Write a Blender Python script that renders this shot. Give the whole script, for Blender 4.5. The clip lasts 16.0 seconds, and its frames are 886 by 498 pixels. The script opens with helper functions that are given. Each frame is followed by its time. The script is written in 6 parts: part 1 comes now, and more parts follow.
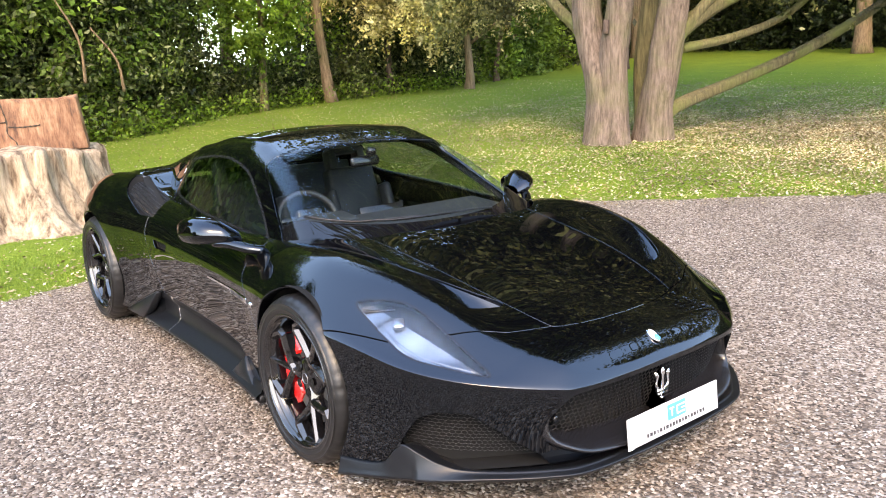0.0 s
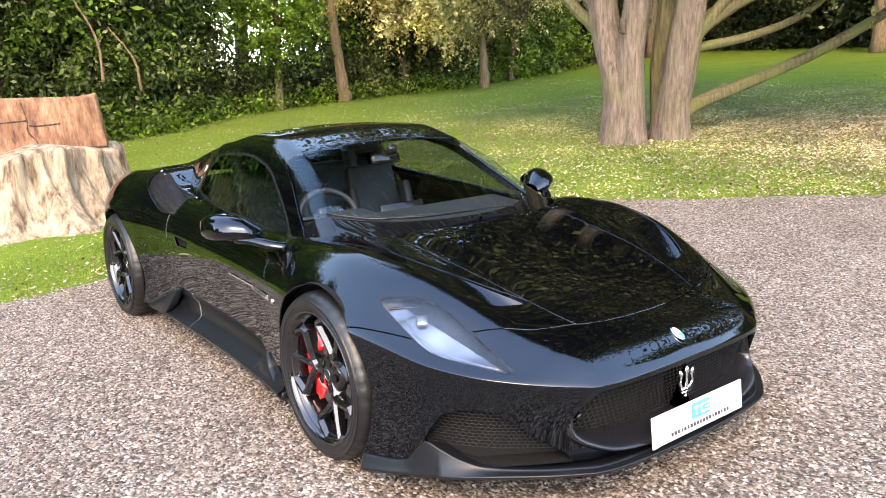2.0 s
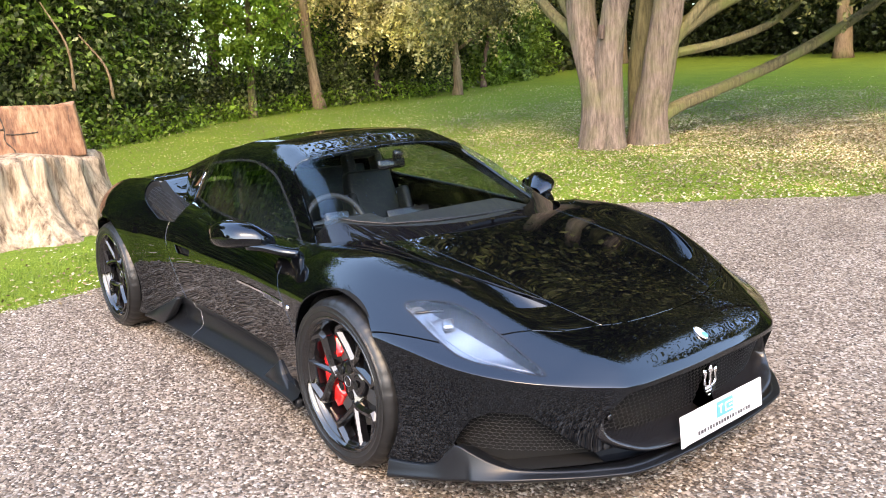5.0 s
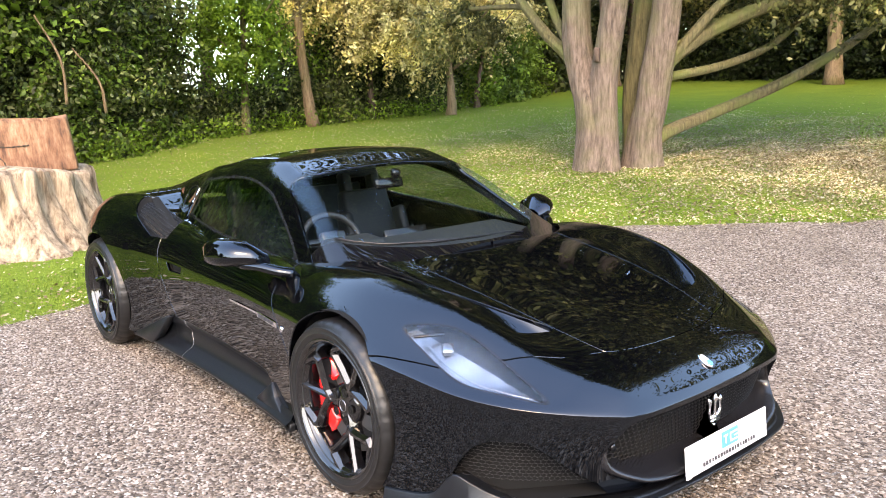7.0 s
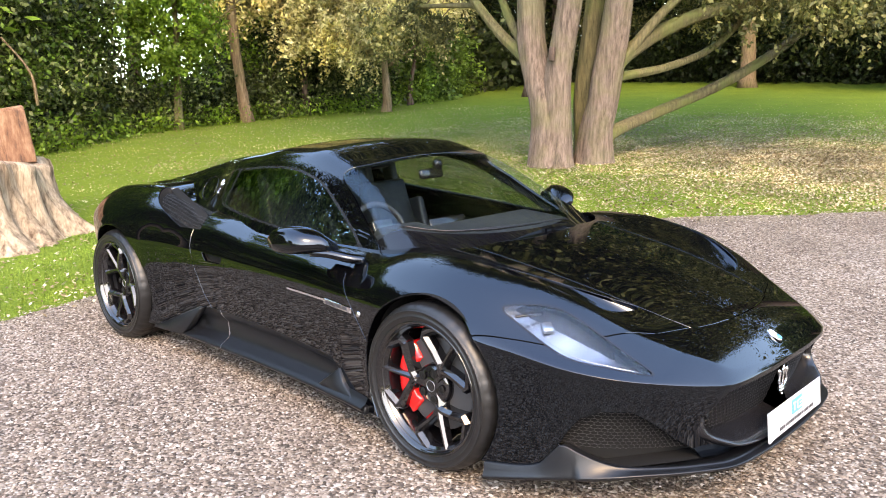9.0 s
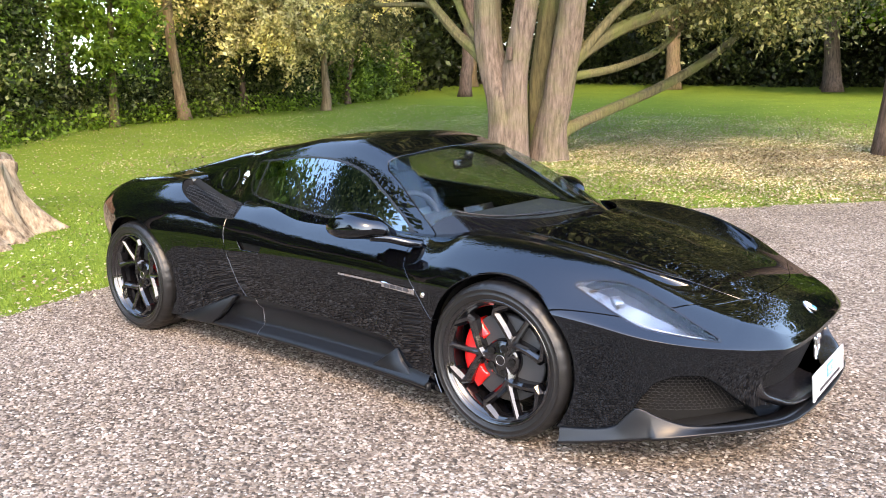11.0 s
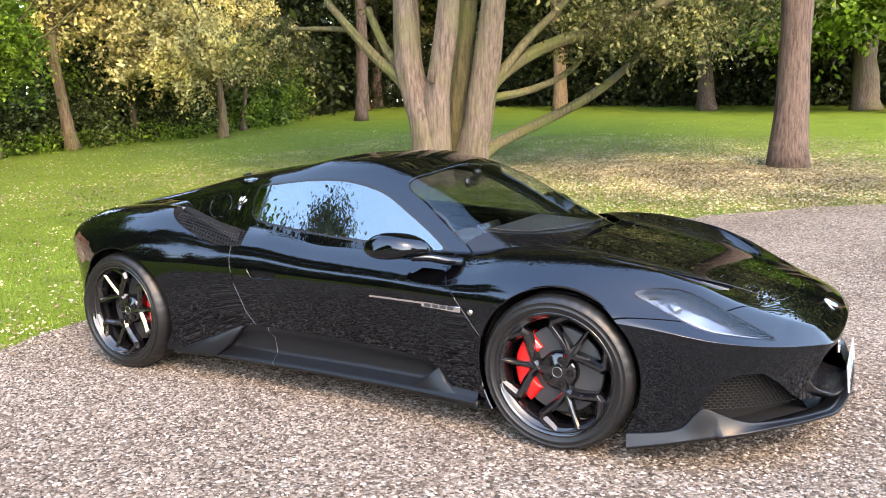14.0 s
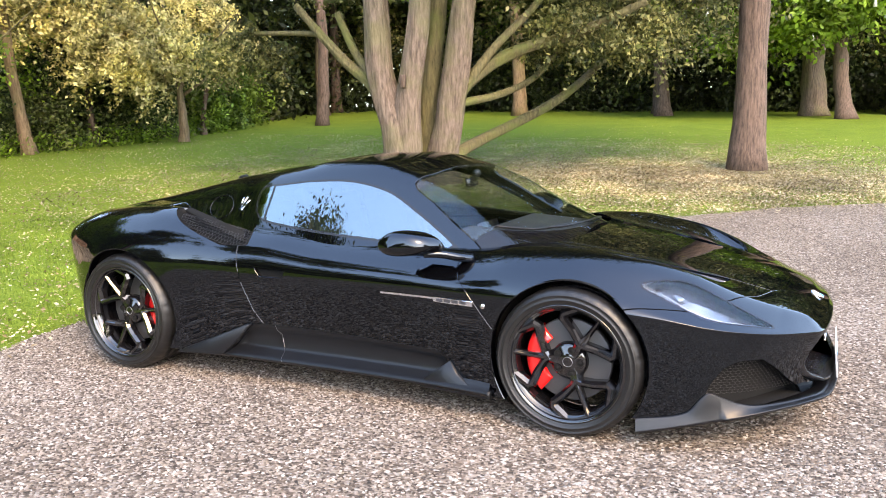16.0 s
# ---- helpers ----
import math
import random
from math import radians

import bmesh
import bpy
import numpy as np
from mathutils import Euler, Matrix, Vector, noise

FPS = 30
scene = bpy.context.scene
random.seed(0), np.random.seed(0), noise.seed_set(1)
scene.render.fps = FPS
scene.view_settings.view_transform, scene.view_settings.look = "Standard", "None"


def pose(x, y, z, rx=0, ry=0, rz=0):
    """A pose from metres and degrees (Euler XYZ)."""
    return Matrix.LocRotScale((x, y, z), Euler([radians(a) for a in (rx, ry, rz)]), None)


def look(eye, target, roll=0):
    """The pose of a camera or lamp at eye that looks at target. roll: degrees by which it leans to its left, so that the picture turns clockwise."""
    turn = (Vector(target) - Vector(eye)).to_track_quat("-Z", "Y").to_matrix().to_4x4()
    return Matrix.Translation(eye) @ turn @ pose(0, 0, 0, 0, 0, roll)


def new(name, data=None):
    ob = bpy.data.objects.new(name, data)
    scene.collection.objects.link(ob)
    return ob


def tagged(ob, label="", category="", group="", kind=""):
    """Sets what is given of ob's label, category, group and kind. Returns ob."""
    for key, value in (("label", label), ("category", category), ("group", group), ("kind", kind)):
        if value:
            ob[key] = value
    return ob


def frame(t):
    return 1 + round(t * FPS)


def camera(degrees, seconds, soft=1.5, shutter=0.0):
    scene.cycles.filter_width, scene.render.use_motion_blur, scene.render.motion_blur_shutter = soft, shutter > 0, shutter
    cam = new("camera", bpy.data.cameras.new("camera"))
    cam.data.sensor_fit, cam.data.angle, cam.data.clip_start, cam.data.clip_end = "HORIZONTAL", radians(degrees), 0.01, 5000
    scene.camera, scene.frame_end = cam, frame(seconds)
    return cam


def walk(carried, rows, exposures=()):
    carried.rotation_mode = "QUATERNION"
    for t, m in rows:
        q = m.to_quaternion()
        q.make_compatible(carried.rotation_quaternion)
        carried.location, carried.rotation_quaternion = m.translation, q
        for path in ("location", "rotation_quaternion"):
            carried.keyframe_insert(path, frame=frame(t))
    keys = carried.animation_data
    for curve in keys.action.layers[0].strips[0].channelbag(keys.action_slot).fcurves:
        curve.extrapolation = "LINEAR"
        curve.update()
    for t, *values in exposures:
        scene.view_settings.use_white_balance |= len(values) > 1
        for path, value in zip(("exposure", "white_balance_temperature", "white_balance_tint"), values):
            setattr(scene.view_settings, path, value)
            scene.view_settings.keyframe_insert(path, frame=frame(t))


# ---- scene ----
cam = camera(58.5, 16.0, soft=1.0)
PATH = [
    (0, (4.039, -2.264, 1.493), (2.492, -1.072, 1.059), -2.5),
    (0.5, (4.039, -2.256, 1.49), (2.485, -1.075, 1.056), -2.7),
    (1, (4.045, -2.245, 1.486), (2.48, -1.079, 1.052), -2.7),
    (1.5, (4.033, -2.254, 1.484), (2.463, -1.093, 1.051), -2.6),
    (2, (4.016, -2.296, 1.485), (2.45, -1.13, 1.052), -2.5),
    (2.5, (3.993, -2.346, 1.481), (2.438, -1.165, 1.047), -2.1),
    (3, (3.962, -2.384, 1.481), (2.422, -1.184, 1.046), -1.9),
    (5.5, (3.874, -2.451, 1.479), (2.354, -1.218, 1.064), -2.8),
    (6, (3.854, -2.426, 1.479), (2.328, -1.197, 1.077), -2.7),
    (6.5, (3.825, -2.398, 1.479), (2.298, -1.166, 1.091), -2.4),
    (7, (3.813, -2.434, 1.478), (2.302, -1.178, 1.105), -1.8),
    (7.5, (3.778, -2.643, 1.474), (2.301, -1.346, 1.106), -1.3),
    (8, (3.734, -2.81, 1.485), (2.292, -1.473, 1.116), -1.0),
    (8.5, (3.613, -2.903, 1.477), (2.213, -1.524, 1.105), -1.0),
    (9, (3.458, -3.008, 1.466), (2.094, -1.597, 1.084), -1.0),
    (9.5, (3.377, -3.17, 1.461), (2.048, -1.727, 1.071), -0.9),
    (12, (2.959, -3.786, 1.423), (1.839, -2.171, 1.052), -0.5),
    (12.5, (2.881, -3.911, 1.433), (1.818, -2.257, 1.066), -0.6),
    (13, (2.78, -3.942, 1.421), (1.759, -2.259, 1.062), -0.8),
    (13.5, (2.624, -3.928, 1.421), (1.624, -2.23, 1.08), -1.1),
    (14, (2.547, -3.954, 1.421), (1.567, -2.241, 1.091), -1.5),
    (14.5, (2.474, -4.081, 1.414), (1.521, -2.352, 1.092), -1.6),
    (15, (2.416, -4.184, 1.413), (1.492, -2.439, 1.093), -1.6),
    (15.5, (2.395, -4.207, 1.415), (1.497, -2.448, 1.094), -1.5),
    (16, (2.383, -4.201, 1.412), (1.502, -2.434, 1.092), -1.4),
]
walk(cam, [(t, look(e, a, r)) for t, e, a, r in PATH], [(0, 0.2, 8900, 18), (16, 0.2, 8900, 18)])

# ---- light ----
world = bpy.data.worlds.new("sky")
scene.world = world
world.use_nodes = True
wn = world.node_tree.nodes
sky = wn.new("ShaderNodeTexSky")
sky.sky_type = "NISHITA"
sky.sun_disc = False
sky.air_density = 1.0
sky.dust_density = 1.6
sky.ozone_density = 2.5
sky.sun_elevation = radians(41)
sky.sun_rotation = radians(130)
wn["Background"].inputs["Strength"].default_value = 0.9
world.node_tree.links.new(sky.outputs["Color"], wn["Background"].inputs["Color"])
# a veil of high thin cloud, brighter towards the horizon as haze is
veil = wn.new("ShaderNodeBackground")
sky_way = wn.new("ShaderNodeTexCoord")
sky_split = wn.new("ShaderNodeSeparateXYZ")
world.node_tree.links.new(sky_way.outputs["Generated"], sky_split.inputs[0])
haze = wn.new("ShaderNodeValToRGB")
haze.color_ramp.elements[0].position, haze.color_ramp.elements[0].color = 0.0, (0.85, 1.4, 2.1, 1)
haze.color_ramp.elements[1].position, haze.color_ramp.elements[1].color = 1.0, (0.16, 0.42, 0.96, 1)
middle = haze.color_ramp.elements.new(0.45)
middle.color = (0.42, 0.86, 1.55, 1)
world.node_tree.links.new(sky_split.outputs["Z"], haze.inputs["Fac"])
world.node_tree.links.new(haze.outputs["Color"], veil.inputs["Color"])
veil.inputs["Strength"].default_value = 1.9
both_skies = wn.new("ShaderNodeAddShader")
world.node_tree.links.new(wn["Background"].outputs[0], both_skies.inputs[0])
world.node_tree.links.new(veil.outputs[0], both_skies.inputs[1])
world.node_tree.links.new(both_skies.outputs[0], wn["World Output"].inputs["Surface"])
sun_data = bpy.data.lights.new("sun", "SUN")
sun_data.energy = 2.8
sun_data.angle = radians(18)
sun_data.color = (1.0, 0.78, 0.47)
sun = new("sun", sun_data)
sun.matrix_world = look((9, -8, 10.5), (0, 0, 0))

# ---- materials ----
def material(name, base, rough=0.5, metal=0.0, **more):
    m = bpy.data.materials.new(name)
    m.use_nodes = True
    b = m.node_tree.nodes["Principled BSDF"]
    b.inputs["Base Color"].default_value = (*base, 1)
    b.inputs["Roughness"].default_value = rough
    b.inputs["Metallic"].default_value = metal
    for key, value in more.items():
        b.inputs[key.replace("_", " ")].default_value = value
    return m


def link(m, a, b):
    m.node_tree.links.new(a, b)


def node(m, kind, **inputs):
    n = m.node_tree.nodes.new(kind)
    for key, value in inputs.items():
        n.inputs[key.replace("_", " ")].default_value = value
    return n


def ramp(m, fac, stops):
    r = m.node_tree.nodes.new("ShaderNodeValToRGB")
    e = r.color_ramp.elements
    while len(e) < len(stops):
        e.new(0.5)
    for el, (p, c) in zip(e, stops):
        el.position, el.color = p, (*c, 1)
    link(m, fac, r.inputs["Fac"])
    return r.outputs["Color"]


def noise_tex(m, scale, detail=4.0, rough=0.6, space="Object"):
    tc = m.node_tree.nodes.new("ShaderNodeTexCoord")
    n = node(m, "ShaderNodeTexNoise", Scale=scale, Detail=detail, Roughness=rough)
    link(m, tc.outputs[space], n.inputs["Vector"])
    return n.outputs["Fac"]


def bump(m, height, strength=0.3, distance=0.01):
    b = node(m, "ShaderNodeBump", Strength=strength, Distance=distance)
    link(m, height, b.inputs["Height"])
    link(m, b.outputs["Normal"], m.node_tree.nodes["Principled BSDF"].inputs["Normal"])


def bsdf(m):
    return m.node_tree.nodes["Principled BSDF"]


def mix(m, fac, a, b):
    n = m.node_tree.nodes.new("ShaderNodeMix")
    n.data_type = "RGBA"
    link(m, fac, n.inputs[0])
    for sock, v in ((n.inputs[6], a), (n.inputs[7], b)):
        if isinstance(v, tuple):
            sock.default_value = (*v, 1)
        else:
            link(m, v, sock)
    return n.outputs[2]


PAINT = material("black_paint", (0.0008, 0.0009, 0.0013), 0.01, IOR=1.6, Specular_Tint=(0.76, 0.87, 1.0, 1))
SATIN = material("satin_black", (0.005, 0.0058, 0.0075), 0.34, Specular_IOR_Level=0.36)
bump(SATIN, noise_tex(SATIN, 900, 2), 0.08, 0.001)
MESHGREY = material("mesh_black", (0.006, 0.006, 0.007), 0.3, Specular_IOR_Level=0.4)
LIPBLACK = material("lip_black", (0.008, 0.008, 0.0095), 0.22)
MATT = material("matt_black", (0.005, 0.005, 0.005), 0.8, Specular_IOR_Level=0.2)
FRIT = material("black_glass_edge", (0.003, 0.003, 0.004), 0.015, IOR=1.5)
SEAL = material("window_seal", (0.007, 0.0075, 0.009), 0.25)
DARKGLOSS = material("gloss_black_plastic", (0.006, 0.006, 0.007), 0.08)
RUBBER = material("tyre_rubber", (0.006, 0.006, 0.0065), 0.42)
bump(RUBBER, noise_tex(RUBBER, 220, 3), 0.15, 0.002)
RIM = material("gloss_black_alloy", (0.004, 0.004, 0.005), 0.05, 0.0, IOR=1.75)
STEEL = material("disc_steel", (0.28, 0.28, 0.29), 0.35, 1.0)
RED = material("caliper_red", (0.62, 0.012, 0.012), 0.25, Coat_Weight=0.6)
CHROME = material("chrome", (0.82, 0.82, 0.84), 0.12, 1.0)
WHITE = material("plate_white", (0.5616, 0.5686, 0.5827), 0.3)
BLUE = material("plate_blue", (0.045, 0.24, 0.42), 0.35)
INK = material("plate_ink", (0.03, 0.03, 0.035), 0.5)
LAMPWHITE = material("lamp_reflector", (0.30, 0.32, 0.36), 0.26, 0.85)
link(LAMPWHITE, ramp(LAMPWHITE, noise_tex(LAMPWHITE, 5, 1), [(0.36, (0.07, 0.078, 0.092)), (0.62, (0.3, 0.325, 0.365))]), bsdf(LAMPWHITE).inputs["Base Color"])
LAMPCLEAR = material("lamp_clear", (0.26, 0.29, 0.34), 0.12, 0.8)
LAMPGREY = material("lamp_bezel", (0.016, 0.017, 0.021), 0.2, 0.3)
TAIL = material("tail_lamp", (0.12, 0.02, 0.02), 0.1)
LEATHER = material("dark_leather", (0.012, 0.013, 0.016), 0.5)
bump(LEATHER, noise_tex(LEATHER, 300, 2), 0.2, 0.002)
DASH = material("dash_grey", (0.016, 0.019, 0.021), 0.55)


def glass(name, tint, ior=1.55, rough=0.0):
    m = bpy.data.materials.new(name)
    m.use_nodes = True
    t = m.node_tree
    t.nodes.remove(t.nodes["Principled BSDF"])
    tr = node(m, "ShaderNodeBsdfTransparent", Color=(*tint, 1))
    gl = node(m, "ShaderNodeBsdfGlossy", Color=(0.74, 0.90, 1, 1), Roughness=rough)
    lw = node(m, "ShaderNodeLayerWeight", Blend=0.5)
    f0 = ((ior - 1) / (ior + 1)) ** 2
    fifth = m.node_tree.nodes.new("ShaderNodeMath")
    fifth.operation = "POWER"
    fifth.inputs[1].default_value = 5.0
    link(m, lw.outputs["Facing"], fifth.inputs[0])
    both = m.node_tree.nodes.new("ShaderNodeMath")
    both.operation = "MULTIPLY_ADD"
    both.inputs[1].default_value, both.inputs[2].default_value = 0.75 * (1 - f0), f0
    link(m, fifth.outputs[0], both.inputs[0])
    mx = m.node_tree.nodes.new("ShaderNodeMixShader")
    link(m, both.outputs[0], mx.inputs[0])
    link(m, tr.outputs[0], mx.inputs[1])
    link(m, gl.outputs[0], mx.inputs[2])
    link(m, mx.outputs[0], t.nodes["Material Output"].inputs["Surface"])
    return m


SCREEN = glass("windscreen_glass", (0.80, 0.87, 0.88), 1.55)
PRIVACY = glass("side_glass", (0.30, 0.35, 0.36), 3.0)
LENS = glass("lamp_lens", (0.93, 0.95, 0.97), 1.5)

# grass
GRASS = material("lawn_grass", (0.10, 0.16, 0.03), 0.9, Specular_IOR_Level=0.08)
big = noise_tex(GRASS, 0.8, 10, 0.8)
small = noise_tex(GRASS, 28, 6, 0.7)
c1 = ramp(GRASS, big, [(0.32, (0.0522, 0.1102, 0.01044)), (0.66, (0.1508, 0.2204, 0.0232))])
c2 = ramp(GRASS, small, [(0.36, (0.0232, 0.0522, 0.00464)), (0.64, (0.1972, 0.2552, 0.0464))])
mx_ = node(GRASS, "ShaderNodeMix")
mx_.data_type = "RGBA"
mx_.inputs[0].default_value = 0.5
link(GRASS, c1, mx_.inputs[6])
link(GRASS, c2, mx_.inputs[7])
# leaf mould under the old trees: an uneven patch about its own middle
tg = GRASS.node_tree.nodes.new("ShaderNodeTexCoord")
off = node(GRASS, "ShaderNodeMapping")
off.inputs["Location"].default_value = (-0.05, -1.86, 0)
off.inputs["Scale"].default_value = (0.165, 0.20, 0)
link(GRASS, tg.outputs["Object"], off.inputs["Vector"])
far = GRASS.node_tree.nodes.new("ShaderNodeVectorMath")
far.operation = "LENGTH"
link(GRASS, off.outputs[0], far.inputs[0])
rag = GRASS.node_tree.nodes.new("ShaderNodeMath")
rag.operation = "MULTIPLY_ADD"
rag.inputs[1].default_value = 1.5
link(GRASS, noise_tex(GRASS, 1.1, 9, 0.75), rag.inputs[0])
link(GRASS, far.outputs["Value"], rag.inputs[2])
half = node(GRASS, "ShaderNodeMath")
half.operation = "MULTIPLY"
half.inputs[1].default_value = 0.6
link(GRASS, rag.outputs[0], half.inputs[0])
mould = ramp(GRASS, half.outputs[0], [(0.55, (0.75, 0.75, 0.75)), (0.92, (0, 0, 0))])
brown = ramp(GRASS, noise_tex(GRASS, 60, 5, 0.8), [(0.35, (0.078, 0.051, 0.027)), (0.65, (0.24, 0.174, 0.108))])
link(GRASS, mix(GRASS, mould, mx_.outputs[2], brown), bsdf(GRASS).inputs["Base Color"])
bump(GRASS, small, 0.6, 0.03)
# gravel
GRAVEL = material("gravel", (0.35, 0.31, 0.28), 0.85, Specular_IOR_Level=0.25)
tc_ = GRAVEL.node_tree.nodes.new("ShaderNodeTexCoord")
vo = node(GRAVEL, "ShaderNodeTexVoronoi", Scale=78.0)
link(GRAVEL, tc_.outputs["Object"], vo.inputs["Vector"])
sep = GRAVEL.node_tree.nodes.new("ShaderNodeSeparateColor")
link(GRAVEL, vo.outputs["Color"], sep.inputs[0])
STONE_STOPS = [(0.0, (0.04048, 0.03312, 0.0276)), (0.25, (0.1058, 0.08188, 0.06532)), (0.55, (0.2006, 0.1601, 0.1297)), (0.8, (0.299, 0.2558, 0.2153)), (1.0, (0.4048, 0.379, 0.3441))]
col = ramp(GRAVEL, sep.outputs[0], STONE_STOPS)
wide = ramp(GRAVEL, noise_tex(GRAVEL, 0.9, 4), [(0.35, (0.72, 0.70, 0.68)), (0.65, (1, 1, 1))])
mm = node(GRAVEL, "ShaderNodeMix")
mm.data_type, mm.blend_type = "RGBA", "MULTIPLY"
mm.inputs[0].default_value = 1.0
link(GRAVEL, col, mm.inputs[6])
link(GRAVEL, wide, mm.inputs[7])
link(GRAVEL, mm.outputs[2], bsdf(GRAVEL).inputs["Base Color"])
bump(GRAVEL, vo.outputs["Distance"], 0.9, 0.012)
for n_ in GRAVEL.node_tree.nodes:
    if n_.type == "BUMP":
        n_.invert = True
STONE = material("pebble", (0.4, 0.36, 0.32), 0.8)
gi = STONE.node_tree.nodes.new("ShaderNodeNewGeometry")
link(STONE, ramp(STONE, gi.outputs["Random Per Island"], STONE_STOPS), bsdf(STONE).inputs["Base Color"])


def leaf_material(name, stops, trans=0.35):
    m = material(name, (0.08, 0.12, 0.03), 0.48, Specular_IOR_Level=0.28)
    g = m.node_tree.nodes.new("ShaderNodeNewGeometry")
    c = ramp(m, g.outputs["Random Per Island"], stops)
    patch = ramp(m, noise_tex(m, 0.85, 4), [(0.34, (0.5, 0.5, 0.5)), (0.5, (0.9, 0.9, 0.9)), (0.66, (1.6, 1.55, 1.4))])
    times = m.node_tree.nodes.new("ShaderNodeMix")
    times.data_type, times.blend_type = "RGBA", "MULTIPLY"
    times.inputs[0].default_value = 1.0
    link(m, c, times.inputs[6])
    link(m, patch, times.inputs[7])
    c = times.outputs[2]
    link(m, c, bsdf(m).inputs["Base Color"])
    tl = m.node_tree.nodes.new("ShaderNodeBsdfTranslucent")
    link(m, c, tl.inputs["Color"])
    ms = m.node_tree.nodes.new("ShaderNodeMixShader")
    ms.inputs[0].default_value = trans
    link(m, bsdf(m).outputs[0], ms.inputs[1])
    link(m, tl.outputs[0], ms.inputs[2])
    link(m, ms.outputs[0], m.node_tree.nodes["Material Output"].inputs["Surface"])
    return m


LEAF_DARK = leaf_material("laurel_leaves", [(0.0, (0.01088, 0.0204, 0.0068)), (0.5, (0.051, 0.0782, 0.02176)), (0.85, (0.136, 0.1768, 0.0544)), (1.0, (0.3128, 0.34, 0.1768))])
# darkened leaf tones: the shade inside hedges and wood is painted in
LEAF_SHADED = leaf_material("shade_painted_leaves", [(0.0, (0.0112, 0.0196, 0.0084)), (0.6, (0.028, 0.0448, 0.014)), (1.0, (0.07, 0.098, 0.028))], 0.2)
LEAF_MID = leaf_material("laurel_bright_leaves", [(0.0, (0.03468, 0.07548, 0.01156)), (0.5, (0.0986, 0.1795, 0.02543)), (1.0, (0.1965, 0.3006, 0.0578))], 0.4)
LEAF_BRIGHT = leaf_material("fresh_leaves", [(0.0, (0.05912, 0.1182, 0.0127)), (0.5, (0.1182, 0.2283, 0.02534)), (1.0, (0.2283, 0.3548, 0.05067))], 0.5)
LEAF_PALE = leaf_material("pale_leaves", [(0.0, (0.161, 0.161, 0.04025)), (0.4, (0.529, 0.46, 0.1725)), (1.0, (0.897, 0.7935, 0.414))], 0.35)
LEAF_OLIVE = leaf_material("olive_leaves", [(0.0, (0.03876, 0.05168, 0.0155)), (0.5, (0.1102, 0.1224, 0.03876)), (1.0, (0.2842, 0.2713, 0.1163))], 0.4)


def bark_material(name, dark, light, moss=0.0):
    m = material(name, light, 0.9)
    tc = m.node_tree.nodes.new("ShaderNodeTexCoord")
    mp = m.node_tree.nodes.new("ShaderNodeMapping")
    mp.inputs["Scale"].default_value = (1, 1, 0.12)
    link(m, tc.outputs["Object"], mp.inputs["Vector"])
    n = node(m, "ShaderNodeTexNoise", Scale=26.0, Detail=8.0, Roughness=0.7)
    link(m, mp.outputs[0], n.inputs["Vector"])
    c = ramp(m, n.outputs["Fac"], [(0.36, dark), (0.62, light)])
    if moss:
        mo = ramp(m, noise_tex(m, 1.6, 5), [(0.45, (0, 0, 0)), (0.62, (moss, moss, moss))])
        c = mix(m, mo, c, (0.10, 0.115, 0.03))
    link(m, c, bsdf(m).inputs["Base Color"])
    bump(m, n.outputs["Fac"], 0.8, 0.03)
    return m


BARK = bark_material("bark", (0.05616, 0.03819, 0.0292), (0.1741, 0.1292, 0.1011), 0.35)
BARK_MOSS = bark_material("mossy_bark", (0.0504, 0.0432, 0.018), (0.144, 0.1224, 0.0576), 0.8)
BARK_DARK = bark_material("dark_bark", (0.036, 0.02304, 0.018), (0.144, 0.0972, 0.0756))
BARK_WARM = bark_material("warm_bark", (0.0792, 0.0504, 0.0288), (0.216, 0.1512, 0.0936), 0.3)
STUMPSIDE = bark_material("weathered_wood", (0.062, 0.03596, 0.0186), (0.3968, 0.3038, 0.2108))
for n_ in STUMPSIDE.node_tree.nodes:
    if n_.type == "TEX_NOISE":
        n_.inputs["Scale"].default_value = 11.0
STUMPCUT = material("sawn_wood", (0.35, 0.20, 0.11), 0.75)
tcs = STUMPCUT.node_tree.nodes.new("ShaderNodeTexCoord")
mps = STUMPCUT.node_tree.nodes.new("ShaderNodeMapping")
mps.inputs["Scale"].default_value = (1, 1, 0.22)
link(STUMPCUT, tcs.outputs["Object"], mps.inputs["Vector"])
sg = node(STUMPCUT, "ShaderNodeTexNoise", Scale=13.0, Detail=9.0, Roughness=0.72)
link(STUMPCUT, mps.outputs[0], sg.inputs["Vector"])
grain = ramp(STUMPCUT, sg.outputs["Fac"], [(0.33, (0.062, 0.0279, 0.0155)), (0.47, (0.2232, 0.1147, 0.062)), (0.58, (0.3224, 0.1922, 0.1147)), (0.72, (0.434, 0.3224, 0.2232))])
boards = ramp(STUMPCUT, noise_tex(STUMPCUT, 1.7, 3), [(0.42, (0.75, 0.62, 0.55)), (0.58, (1.1, 1.05, 1.0))])
tm = STUMPCUT.node_tree.nodes.new("ShaderNodeMix")
tm.data_type, tm.blend_type = "RGBA", "MULTIPLY"
tm.inputs[0].default_value = 1.0
link(STUMPCUT, grain, tm.inputs[6])
link(STUMPCUT, boards, tm.inputs[7])
link(STUMPCUT, tm.outputs[2], bsdf(STUMPCUT).inputs["Base Color"])
bump(STUMPCUT, sg.outputs["Fac"], 0.7, 0.03)
LITTER = leaf_material("fallen_leaves", [(0.0, (0.1225, 0.07659, 0.04085)), (0.4, (0.2655, 0.2042, 0.1174)), (0.75, (0.4085, 0.3575, 0.2349)), (1.0, (0.4698, 0.4493, 0.3472))], 0.1)
